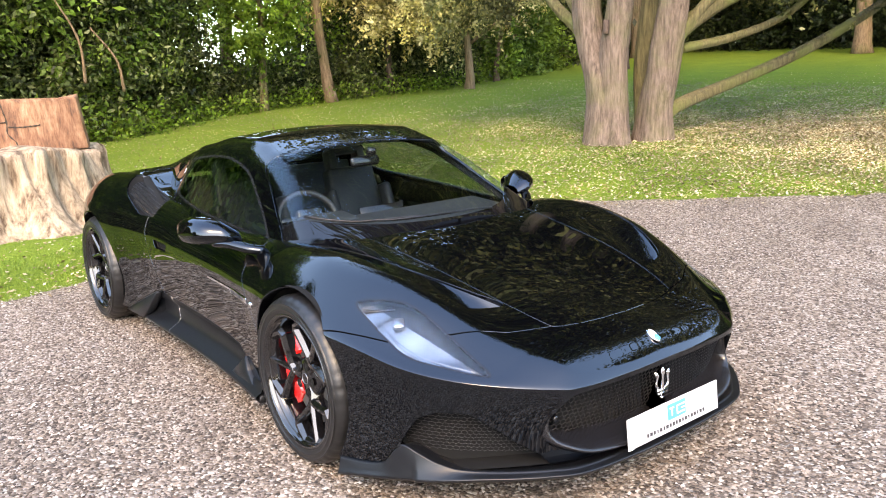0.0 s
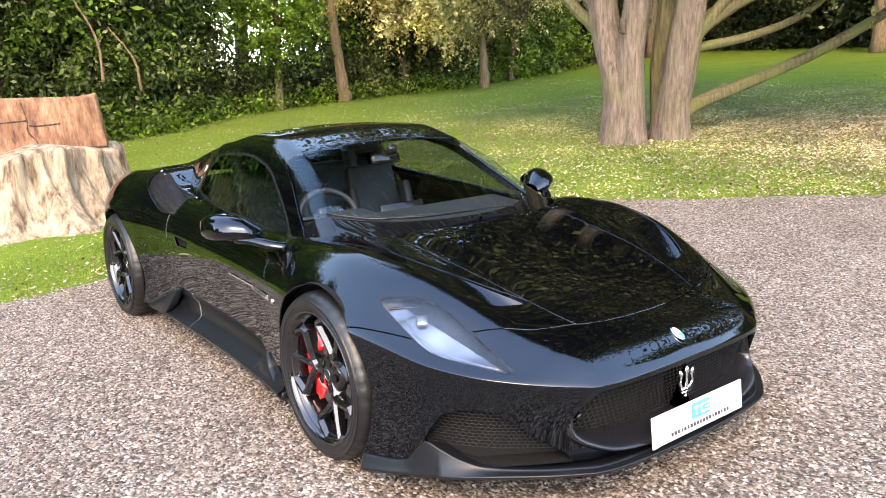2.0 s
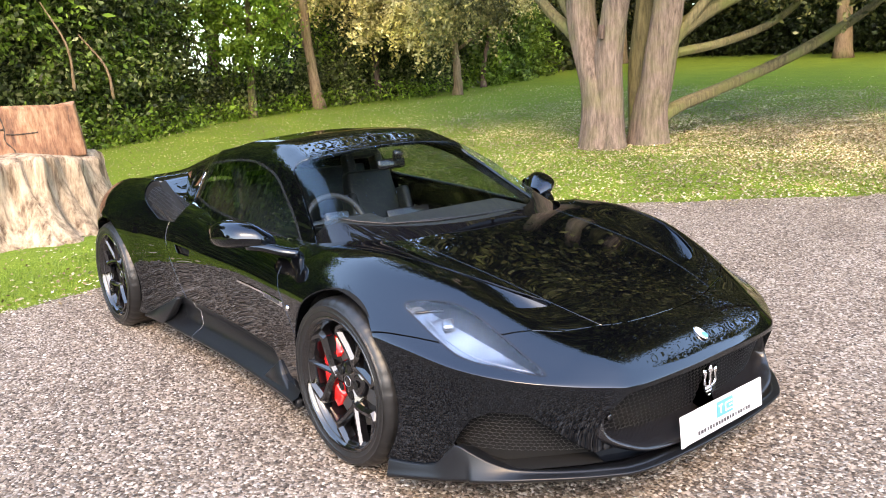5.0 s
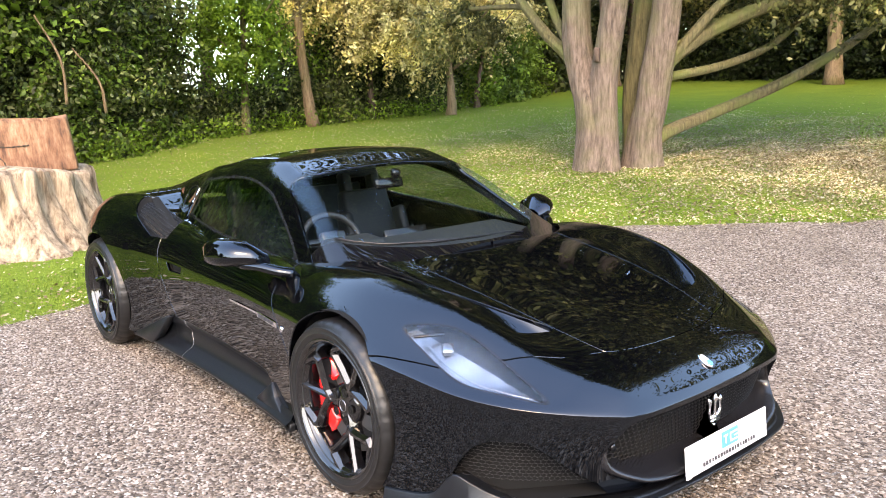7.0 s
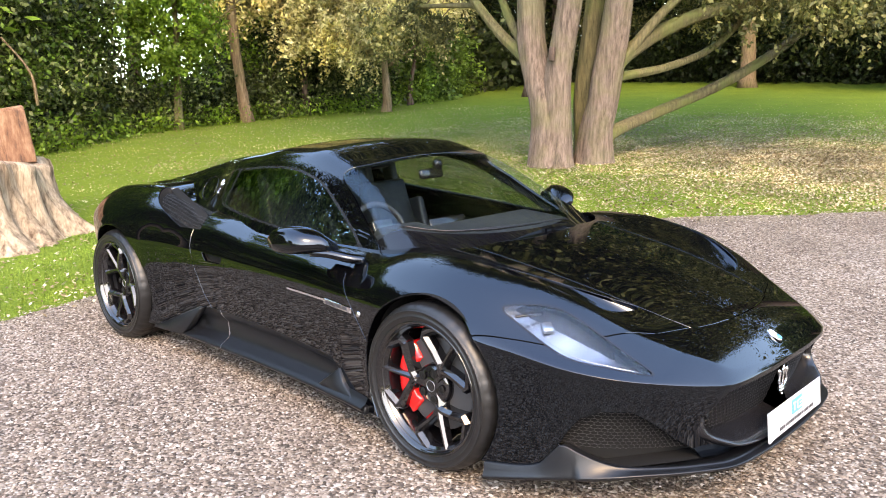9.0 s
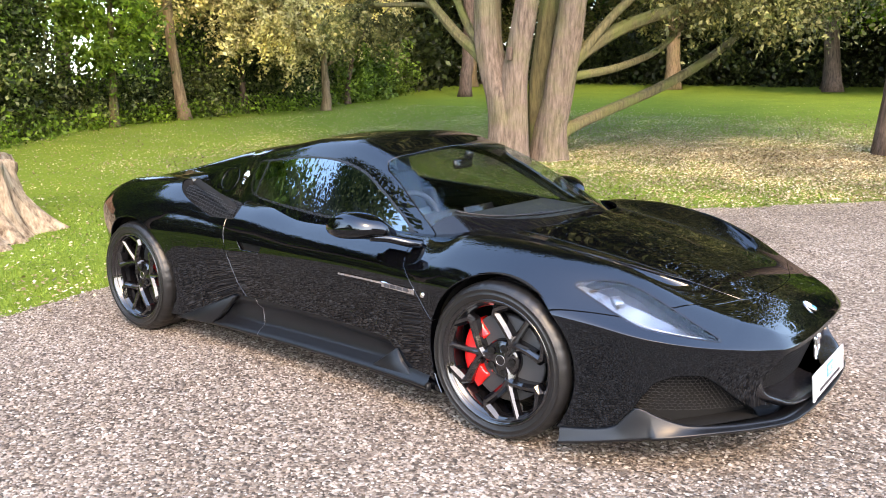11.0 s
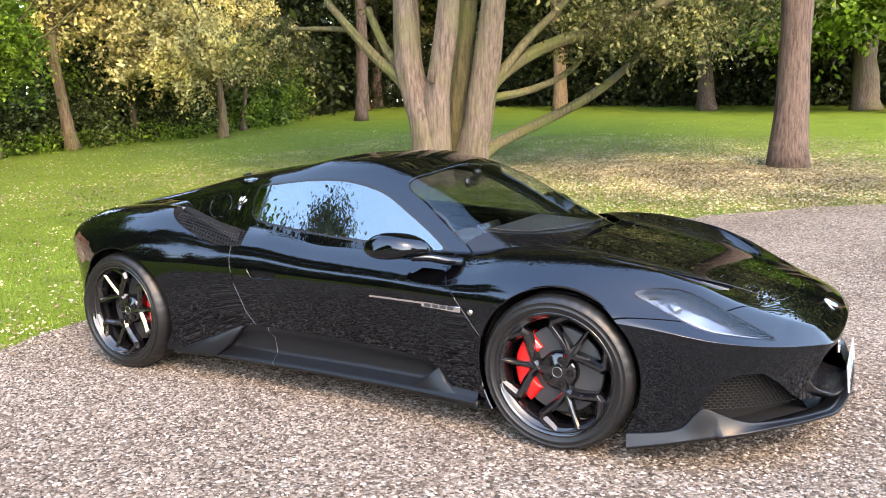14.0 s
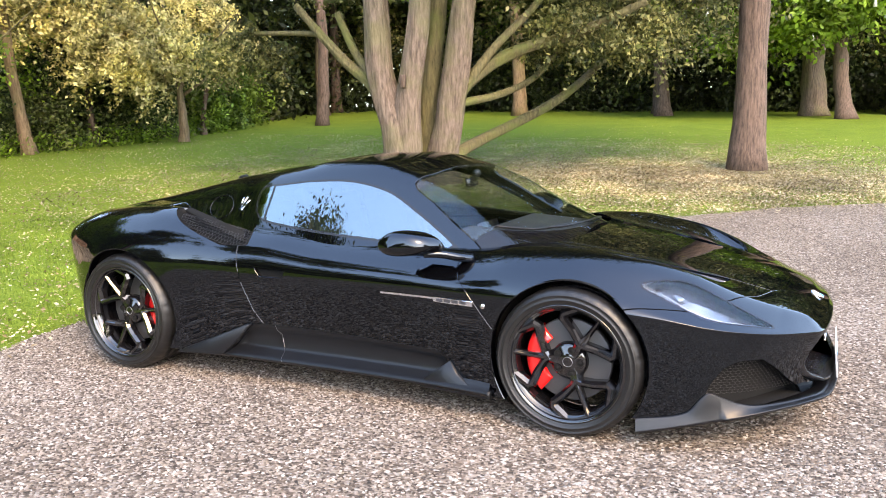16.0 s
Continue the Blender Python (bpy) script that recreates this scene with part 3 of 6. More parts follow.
# mouth
MOUTH = spline([(-0.3, 0.449), (0, 0.449), (0.3, 0.447), (0.44, 0.442), (0.475, 0.42), (0.515, 0.36), (0.53, 0.29), (0.485, 0.245), (0.35, 0.205), (0, 0.195), (-0.3, 0.2)], 120, True)
mouth_f = shape_field(MOUTH, YZ)
_, body = body.cut(lambda v: np.maximum(mouth_f(v), 2.0 - v[:, 0]))
# lower corner intakes
CORNER = [(0.865, 0.25), (0.855, 0.30), (0.835, 0.36), (0.80, 0.388), (0.73, 0.388), (0.67, 0.34), (0.60, 0.275), (0.53, 0.225), (0.50, 0.185), (0.58, 0.17), (0.76, 0.175), (0.815, 0.20)]
corner_f = shape_field(CORNER, YZ)
corner, body = body.cut(lambda v: np.maximum(corner_f(v), 1.9 - v[:, 0]))
# headlamp
LAMP = [(1.655, 0.015), (1.668, 0.055), (1.77, 0.113), (1.855, 0.121), (1.985, 0.075), (2.08, 0.035), (2.178, -0.006), (2.165, -0.034), (2.055, -0.077), (1.945, -0.101), (1.84, -0.072), (1.745, -0.03)]
lamp_shape = shape_field(LAMP, [0, 1], 120)


def lamp_field(v):
    return np.maximum(lamp_shape(np.stack([v[:, 0], v[:, 2] - 0.8 * v[:, 1]], 1)), 0.4 - v[:, 1])


lamp, body = body.cut(lamp_field)
# bonnet outlets
OUTLET = [(1.37, 0.67), (1.45, 0.615), (1.54, 0.572), (1.70, 0.51), (1.86, 0.437), (1.965, 0.395), (1.96, 0.47), (1.93, 0.56), (1.85, 0.612), (1.76, 0.65), (1.63, 0.69), (1.45, 0.725), (1.39, 0.715)]
outlet_f = shape_field(OUTLET, XY, 90)
outlet, body = body.cut(lambda v: np.maximum(outlet_f(v), 0.55 - v[:, 2]))
# side intakes
SCOOP = [(-0.49, 0.855), (-0.62, 0.868), (-0.9, 0.85), (-1.03, 0.80), (-1.08, 0.71), (-0.98, 0.645), (-0.75, 0.64), (-0.55, 0.69)]
scoop_f = shape_field(SCOOP, XY, 70)
scoop, body = body.cut(lambda v: np.maximum(scoop_f(v), 0.762 - v[:, 2]))
# door handle
HANDLE = [(-0.42, 0.652), (-0.215, 0.645), (-0.235, 0.604), (-0.385, 0.604)]
handle_f = shape_field(HANDLE, XZ)
grip, body = body.cut(lambda v: np.maximum(handle_f(v), 0.6 - v[:, 1]))
# panels
GAP = 0.0022
BONNET = [(2.205, -0.3), (2.205, 0.0), (2.20, 0.12), (2.187, 0.22), (2.167, 0.30), (2.15, 0.338), (2.07, 0.365), (1.98, 0.388), (1.85, 0.412), (1.71, 0.430), (1.53, 0.445), (1.36, 0.457), (1.21, 0.47), (1.0, 0.5), (0.8, 0.4), (0.8, -0.3)]
bonnet_f = shape_field(BONNET, XY)
bonnet_field = lambda v: np.maximum(bonnet_f(v), 0.5 - v[:, 2])
BUMPER = [(2.205, -0.3), (2.205, 0.0), (2.20, 0.12), (2.187, 0.22), (2.167, 0.30), (2.15, 0.338), (2.10, 0.50), (2.0, 0.67), (1.86, 0.83), (1.72, 0.90), (1.60, 0.955), (1.55, 1.1), (2.7, 1.1), (2.7, -0.3)]
bumper_f = shape_field(BUMPER, XY)
DOOR = [(-0.46, 0.95), (-0.50, 0.85), (-0.545, 0.76), (-0.535, 0.69), (-0.51, 0.56), (-0.45, 0.41), (-0.36, 0.30), (-0.3, -0.1), (1.12, -0.1), (1.12, 0.33), (0.97, 0.49), (0.86, 0.625), (0.81, 0.675), (0.785, 0.73), (0.775, 0.95)]
door_f = shape_field(DOOR, XZ)
door_field = lambda v: np.maximum(door_f(v), 0.55 - v[:, 1])


def split(skin, field):
    a, _ = skin.cut(lambda v: field(v) + GAP)
    _, b = skin.cut(lambda v: field(v) - GAP)
    return a, b


bonnet, rest = split(body, bonnet_field)
bumper, rest = split(rest, bumper_f)
door, rest = split(rest, door_field)
wing, quarter = rest.cut(lambda v: 0.6 - v[:, 0])


def folded(skin, depth=0.014):
    edged = skin.rim(depth, keep=lambda p: off_middle(p) and not at_arch(p), bevel=0.0012)
    lips = skin.rim(0.05, (0, -1, 0), keep=at_arch, bevel=0.003)
    k = len(skin.faces)
    lips.faces = lips.faces[k:]
    return edged.plus(lips.tidy()) if lips.faces else edged


bonnet_ob = whole("bonnet", folded(bonnet), PAINT)
bumper_ob = whole("front_bumper", folded(bumper), PAINT)
wings = pair("front_wing", folded(wing), PAINT)
doors = pair("door", folded(door), PAINT)
quarter_ob = whole("rear_body", folded(quarter), PAINT)

# outlets sink towards the front
def sink(v):
    t = np.clip((v[:, 0] - 1.36) / 0.6, 0, 1)
    inner = np.clip(-outlet_f(v) / 0.05, 0, 1)
    v[:, 2] -= 0.066 * t**2.2 * (0.3 + 0.7 * inner**0.6)
    return v


pair("bonnet_outlet", moved(outlet, sink), PAINT, "sunken gloss black air outlet")
outlet_wall = outlet.rim(0.06, (0, 0, -1))
outlet_wall.faces = outlet_wall.faces[len(outlet.faces):]
pair("outlet_lip", outlet_wall.tidy(), SATIN)
# handle pockets
def pocket(v):
    v[:, 1] -= 0.03
    return v


for d, s in zip(doors, (1, -1)):
    g = moved(grip, pocket)
    gw = grip.rim(0.03, (0, -1, 0))
    gw.faces = gw.faces[len(grip.faces):]
    both = g.plus(gw.tidy())
    under("handle", (both if s > 0 else both.mirrored()).mesh("handle", MATT), d, "recessed satin black door handle")

# headlamps: bowl, inner trims and a clear lens
inward = moved(lamp, lambda v: v - lamp.n * 0.045)
bowl_walls = lamp.rim(0.05)
lamp_inner, lamp_edge = lamp.cut(lambda v: lamp_field(v) + 0.0065)
lamp_edge.v = lamp_edge.v + lamp_edge.n * 0.001
bowl_walls.faces = bowl_walls.faces[len(lamp.faces):]
upper, lower = inward.cut(lambda v: -(v[:, 2] - 0.8 * v[:, 1]) + 0.040 - (v[:, 0] - 1.75) * 0.16)
for s in (1, -1):
    side_of = (lambda k: k) if s > 0 else (lambda k: k.mirrored())
    hl = under("headlamp", side_of(bowl_walls.tidy()).mesh("headlamp", LAMPGREY), car, "swept-back clear headlamp")
    under("reflector", side_of(lower).mesh("reflector", LAMPWHITE), hl, "silvery white reflector")
    under("bezel", side_of(upper).mesh("bezel", LAMPGREY), hl, "dark grey lamp bezel")
    under("lamp_seal", side_of(lamp_edge).mesh("lamp_seal", DARKGLOSS), hl, "thin black seal round the lamp")
    lens_ob = under("lens", side_of(lamp_inner).mesh("lens", LENS), hl, "clear lamp lens")
    lens_ob.visible_shadow = False
    part("projector", bevelled([box(1.80, s * 0.752, 0.628, 0.06, 0.05, 0.022, (0, 25, s * 35), 0.8)], 0.009, 3), LAMPCLEAR, hl, "clear faceted lamp element")
    part("bezel_bar", bevelled([box(1.745, s * 0.79, 0.672, 0.012, 0.11, 0.01, (0, 10, s * 30))], 0.003, 1), LAMPGREY, hl)
    for k in range(4):
        part("bezel_fin", bevelled([box(1.97 + 0.045 * k, s * (0.69 - 0.012 * k), 0.560 - 0.02 * k, 0.026, 0.010, 0.004, (0, 18, s * -20))], 0.0015, 1), LAMPGREY, hl)
    strip = np.array([(1.70, 0.80, 0.668), (1.77, 0.80, 0.632), (1.85, 0.80, 0.590), (1.95, 0.775, 0.550), (2.05, 0.725, 0.528), (2.13, 0.672, 0.512)]) * (1, s, 1)
    under("light_guide", mesh_of("light_guide", *tube(spline(strip, 24), [0.0026] * 24, 6), LAMPCLEAR), hl, "thin clear running-light strip")

# mouth: surround, honeycomb, emblem
nose_x = profile([(0, 2.392), (0.2, 2.386), (0.42, 2.355), (0.53, 2.295), (0.6, 2.24)])
MOUTH_IN = np.stack([MOUTH[:, 0] * 0.895, 0.252 + (MOUTH[:, 1] - 0.195) * (0.188 / 0.254)], 1)


def surround():
    """Rows of points from the mouth's outer edge over a full lower lip to its inner edge."""
    rows = []
    fat = np.clip((0.40 - MOUTH[:, 1]) / 0.16, 0, 1)
    for t in np.linspace(0, 1, 15):
        p = MOUTH + (MOUTH_IN - MOUTH) * t
        x = nose_x(np.abs(MOUTH[:, 0])) - 0.010 + (0.016 + 0.034 * fat) * math.sin(math.pi * min(1, t * 1.25) ** 0.8) * (0.25 + 0.75 * fat) - 0.085 * t**2.2
        rows.append(np.stack([x, p[:, 0], p[:, 1]], 1))
    P = np.stack(rows, 0)
    return np.concatenate([P, P[:, :1]], 1)


half_keep = surround()
half_keep[:, :, 1] = np.clip(half_keep[:, :, 1], 0, None)
ring = grid_skin(half_keep)
if ring.n[len(ring.n) // 2] @ np.array([1, 0, 0]) < 0:
    ring = grid_skin(half_keep, True)
grille = under("grille", ring.mirrored().plus(ring).mesh("grille", LIPBLACK), car, "wide oval mouth with a black rounded surround")


def honeycomb(cols, rows, place, inside, cell, thick):
    """Hexagonal cells as thin bars laid on a surface place(a, b)."""
    pieces = []
    dx, dy = cell * math.sqrt(3), cell * 1.5
    seen = set()
    for r in range(-rows, rows):
        for q in range(-cols, cols):
            ca, cb = q * dx + (r % 2) * dx / 2, r * dy
            if not inside(ca, cb):
                continue
            pts = [(ca + cell * math.sin(k * math.pi / 3), cb + cell * math.cos(k * math.pi / 3)) for k in range(6)]
            for k in range(6):
                a, b = pts[k], pts[(k + 1) % 6]
                key = (round((a[0] + b[0]) * 500), round((a[1] + b[1]) * 500))
                if key in seen:
                    continue
                seen.add(key)
                pieces.append(tube([place(*a), place(*b)], [thick, thick], 4, False))
    return joined(pieces)


mesh_shape = MOUTH_IN * (1.03, 1.0)
mesh_field = shape_field(mesh_shape[::2], [0, 1])


def in_mouth(a, b):
    return bool(mesh_field(np.array([[abs(a), b + 0.33]]))[0] < 0)


mouth_at = lambda a, b: (float(nose_x(abs(a))) - 0.088 + 0.35 * (b + 0.33 - 0.252), a, b + 0.33)
under("honeycomb", mesh_of("honeycomb", *honeycomb(34, 12, mouth_at, in_mouth, 0.0115, 0.0017), MESHGREY), grille, "gloss black honeycomb mesh")
back_v = [(float(nose_x(abs(y))) - 0.14, y, z) for y in np.linspace(-0.52, 0.52, 15) for z in (0.19, 0.47)]
under("grille_backing", mesh_of("grille_backing", back_v, [(2 * i, 2 * i + 2, 2 * i + 3, 2 * i + 1) for i in range(14)], MATT), grille)
tri = [tube(spline([(2.372, 0, 0.315), (2.374, 0, 0.37), (2.372, 0, 0.425)], 10), [0.008, 0.0085, 0.008, 0.0065, 0.005, 0.0045, 0.006, 0.012, 0.008, 0.001], 8)]
for s in (1, -1):
    tri.append(tube(spline([(2.372, s * 0.012, 0.333), (2.373, s * 0.034, 0.352), (2.372, s * 0.030, 0.385), (2.37, s * 0.040, 0.41)], 12), [0.006] * 5 + [0.005, 0.0045, 0.005, 0.008, 0.010, 0.006, 0.001], 8))
tri += [box(2.373, 0, 0.334, 0.014, 0.062, 0.008), box(2.373, 0, 0.322, 0.014, 0.055, 0.006), box(2.373, 0, 0.305, 0.012, 0.02, 0.008)]
under("grille_emblem", mesh_of("grille_emblem", *joined(tri), CHROME), grille, "chrome three-pronged emblem")
for sy, sz in ((-0.285, 0.425), (-0.465, 0.335)):
    v, f = lathe([(0.001, 0.006), (0.012, 0.006), (0.014, 0.0), (0.014, -0.02)], 16)
    under("parking_sensor", mesh_of("parking_sensor", [(float(nose_x(abs(sy))) - 0.05 + b, sy + a, sz + c) for a, b, c in v], f, DARKGLOSS), grille)
# corner intakes: walls and mesh
cw = corner.rim(0.09, (-0.8, -0.55, 0))
cw.faces = cw.faces[len(corner.faces):]
deep = moved(corner, lambda v: v + np.array((-0.07, -0.05, 0)))
out_x = profile([(0.0, 2.405), (0.2, 2.40), (0.42, 2.375), (0.53, 2.32), (0.66, 2.22), (0.775, 2.1), (0.862, 1.95), (0.925, 1.75)])
for s in (1, -1):
    side_of = (lambda k: k) if s > 0 else (lambda k: k.mirrored())
    ci = under("corner_intake", side_of(cw.tidy()).mesh("corner_intake", MATT), car, "lower corner air intake with black mesh")
    under("intake_backing", side_of(deep).mesh("intake_backing", MATT), ci)
    cf = shape_field(CORNER, [0, 1], 0, -0.004)
    spot = lambda a, b: (float(out_x(a + 0.69)) - 0.035, s * (a + 0.69 - 0.03), b + 0.28)
    under("mesh", mesh_of("mesh", *honeycomb(30, 22, spot, lambda a, b: b > -0.045 and bool(cf(np.array([[a + 0.69, b + 0.28]]))[0] < 0), 0.0078, 0.0011), MESHGREY), ci, "black honeycomb mesh")

# splitter: a blade that runs round the nose and rises to a fin before each front wheel
split_line = [p for p in WAIST if p[0] > 1.66 and p[1] >= 0]
blade_top = profile([(1.66, 0.133), (1.80, 0.15), (1.87, 0.172), (1.915, 0.225), (1.95, 0.256), (2.0, 0.235), (2.06, 0.208), (2.12, 0.192), (2.2, 0.188), (2.3, 0.187), (2.41, 0.187)])
blade_low = profile([(1.66, 0.068), (1.75, 0.086), (1.9, 0.118), (2.05, 0.146), (2.2, 0.163), (2.41, 0.166)])
rows = []
line = np.array(split_line)[:, :2]
tang = np.gradient(line, axis=0)
nrm = np.stack([-tang[:, 1], tang[:, 0]], 1)
nrm /= np.linalg.norm(nrm, axis=1)[:, None]
if (nrm[len(nrm) // 2] @ np.array([1, 1])) < 0:
    nrm = -nrm
for (x, y), n2 in zip(line, nrm):
    zt = float(blade_top(x))
    base = float(blade_low(x))
    lip = 0.022 + 0.012 * (x > 2.0)
    sec = [(-0.09, zt - 0.03), (-0.012, zt - 0.006), (0.002, zt), (0.008, zt - 0.004), (0.012, base + 0.6 * max(0.02, zt - base)), (lip, base + 0.015), (lip + 0.004, base + 0.009), (lip - 0.002, base), (-0.12, base)]
    rows.append([(x + n2[0] * d, max(0.0, y + n2[1] * d) if y < 0.02 else y + n2[1] * d, z) for d, z in sec])
sp = grid_skin(np.array(rows))
if sp.n[len(sp.n) // 2] @ np.array([1, 1, 0]) < 0:
    sp = grid_skin(np.array(rows), True)
whole("splitter", sp.rim(0.03, (0, -1, 0), keep=lambda p: p[0] < 1.67), SATIN, "satin black front splitter")

# sills
def sill_section(x):
    top = float(profile([(-1.02, 0.14), (-0.9, 0.17), (-0.5, 0.33), (-0.4, 0.342), (0.69, 0.315), (0.78, 0.26), (0.98, 0.155)])(x))
    y = float(np.interp(x, WAIST[200:360, 0], WAIST[200:360, 1])) - 0.03
    return y, top


srows = []
for x in np.linspace(-1.02, 0.98, 90):
    y, top = sill_section(x)
    w = math.exp(-max(0, -0.55 - x) / 0.08) * math.exp(-max(0, x - 0.70) / 0.05)
    deep = 0.034 * w
    srows.append([(x, y - 0.02, top + 0.02), (x, y - 0.003, top - 0.003), (x, y - 0.3 * deep, top - 0.01 - 0.03 * w), (x, y - deep, max(0.205, 0.45 * top + 0.12)), (x, y - deep, 0.203), (x, y - deep + 0.018, 0.186),
                  (x, y + 0.028, 0.168), (x, y + 0.052, 0.158), (x, y + 0.057, 0.150), (x, y + 0.05, 0.138), (x, y - 0.15, 0.125)])
sill = grid_skin(np.array(srows), True)
if sill.n[len(sill.n) // 2][1] < 0:
    sill = grid_skin(np.array(srows))
sills = pair("side_skirt", sill, SATIN, "satin black sculpted side skirt")
for s, ob in zip((1, -1), sills):
    v = [(0.60, 0.892, 0.155), (0.762, 0.885, 0.272), (0.80, 0.895, 0.215), (0.86, 0.905, 0.17), (0.985, 0.925, 0.155), (0.985, 0.93, 0.12), (0.60, 0.90, 0.125)]
    outer = [(x, s * (y + 0.022), z) for x, y, z in v]
    inn = [(x, s * (y - 0.03), z) for x, y, z in v]
    k = len(v)
    faces = [tuple(range(k)), tuple(range(2 * k - 1, k - 1, -1))] + [(i, i + k, (i + 1) % k + k, (i + 1) % k) for i in range(k)]
    bm = bevelled([(outer + inn, faces)], 0.004, 1)
    part("fin", bm, SATIN, ob, "upright fin at the skirt's front end")
    v = [(-1.01, 0.90, 0.125), (-0.9, 0.895, 0.17), (-0.5, 0.868, 0.328), (-0.475, 0.868, 0.325), (-0.60, 0.895, 0.19), (-0.66, 0.905, 0.145)]
    outer = [(x, s * (y + 0.020), z) for x, y, z in v]
    inn = [(x, s * (y - 0.03), z) for x, y, z in v]
    k = len(v)
    faces = [tuple(range(k)), tuple(range(2 * k - 1, k - 1, -1))] + [(i, i + k, (i + 1) % k + k, (i + 1) % k) for i in range(k)]
    part("fin", bevelled([(outer + inn, faces)], 0.004, 1), SATIN, ob, "slanted fin at the skirt's rear end")

# side intakes
scoop_floor = moved(scoop, lambda v: v - np.stack([np.zeros(len(v)), 0.05 * np.clip(-scoop_f(v) / 0.06, 0, 1), 0.11 * np.clip(-scoop_f(v) / 0.05, 0, 1) * np.clip((-0.5 - v[:, 0]) / 0.25, 0, 1) + 0.004], 1))
for s, ob in zip((1, -1), sills):
    # the highlight on the seam's edge is drawn as a pale steel line
    seam = [(x + 0.012 * i, s * (y + 0.002), z) for i, (x, y, z) in enumerate(srows[31][1:9])]
    under("seam", mesh_of("seam", *tube(seam, [0.0011] * len(seam), 5), STEEL), ob, "thin seam across the skirt, its edge highlight drawn as a pale line")
for s in (1, -1):
    side_of = (lambda k: k) if s > 0 else (lambda k: k.mirrored())
    so = under("side_intake", side_of(scoop_floor).mesh("side_intake", MATT), car, "deep side air intake behind the door")
    sm = shape_field(SCOOP, [0, 1], 50, -0.03)
    spot = lambda a, b: (a - 0.85, s * (b + 0.75), float(scoop.v[np.argmin((scoop.v[:, 0] - a + 0.85) ** 2 + (scoop.v[:, 1] - b - 0.75) ** 2), 2]) - 0.035)
    under("mesh", mesh_of("mesh", *honeycomb(16, 12, spot, lambda a, b: bool(sm(np.array([[a - 0.85, b + 0.75]]))[0] < 0), 0.0125, 0.0024), MESHGREY), so, "black honeycomb mesh")
    fin = [(-0.555, 0.80, 0.775), (-0.59, 0.735, 0.825), (-1.05, 0.665, 0.943), (-1.06, 0.705, 0.93)]
    o2 = [(x, s * y, z) for x, y, z in fin]
    i2 = [(x, s * (y - 0.012), z - 0.022) for x, y, z in fin]
    part("blade", bevelled([(o2 + i2, [(0, 1, 2, 3), (7, 6, 5, 4), (0, 4, 5, 1), (1, 5, 6, 2), (2, 6, 7, 3), (3, 7, 4, 0)])], 0.005, 1), MATT, so, "black intake blade")

# canopy: windscreen, side windows, roof
_, canopy = canopy.cut(lambda v: np.minimum(v[:, 2] - 0.66, COWL_EDGE - COWL_BEND * v[:, 1] ** 6 - v[:, 0]))
SCREEN_LINE = [(0.468, -0.4), (0.468, 0.0), (0.464, 0.25), (0.455, 0.40), (0.437, 0.49), (0.415, 0.525), (0.405, 0.545), (0.43, 0.566), (0.54, 0.598), (0.64, 0.635), (0.72, 0.663), (0.81, 0.693), (0.875, 0.722), (0.95, 0.80), (1.6, 0.80), (1.6, -0.4)]
screen_f = shape_field(SCREEN_LINE, XY)
screen, canopy = split(canopy, screen_f)
cowl, screen = screen.cut(lambda v: (1.215 - 0.85 * v[:, 1] ** 2) - v[:, 0])
WINDOW = [(-0.575, 1.066), (-0.449, 1.08), (-0.27, 1.10), (-0.09, 1.109), (0.08, 1.10), (0.285, 1.052), (0.46, 0.962), (0.625, 0.866), (0.70, 0.815), (0.765, 0.772), (0.72, 0.775), (0.57, 0.784), (0.33, 0.804), (0.015, 0.826), (-0.28, 0.85), (-0.47, 0.872), (-0.555, 0.90), (-0.605, 0.96), (-0.612, 1.02)]
window_f = shape_field(WINDOW, XZ, 160)
window_field = lambda v: np.maximum(window_f(v), 0.3 - v[:, 1])
opening, canopy = canopy.cut(window_field)
glass_side, seal = opening.cut(lambda v: window_f(v) + 0.012)
quarter_glass, glass_side = glass_side.cut(lambda v: v[:, 0] + 0.505)
seal_strip, glass_side = glass_side.cut(lambda v: v[:, 0] + 0.487)
shell = whole("roof", canopy.rim(0.014, keep=off_middle, bevel=0.0015), PAINT)
ws = whole("windscreen", screen, SCREEN, "raked clear windscreen")
ws.visible_shadow = False
whole("cowl", cowl.rim(0.03, (0, 0, -1), keep=off_middle), FRIT, "gloss black cowl below the windscreen")
for s in (1, -1):
    side_of = (lambda k: k) if s > 0 else (lambda k: k.mirrored())
    win = under("side_window", side_of(seal.rim(0.01).plus(seal_strip)).mesh("side_window", SEAL), car, "tinted side window in a gloss black surround")
    for g in (glass_side, quarter_glass):
        pane = under("pane", side_of(g).mesh("pane", PRIVACY), win)
        pane.visible_shadow = False

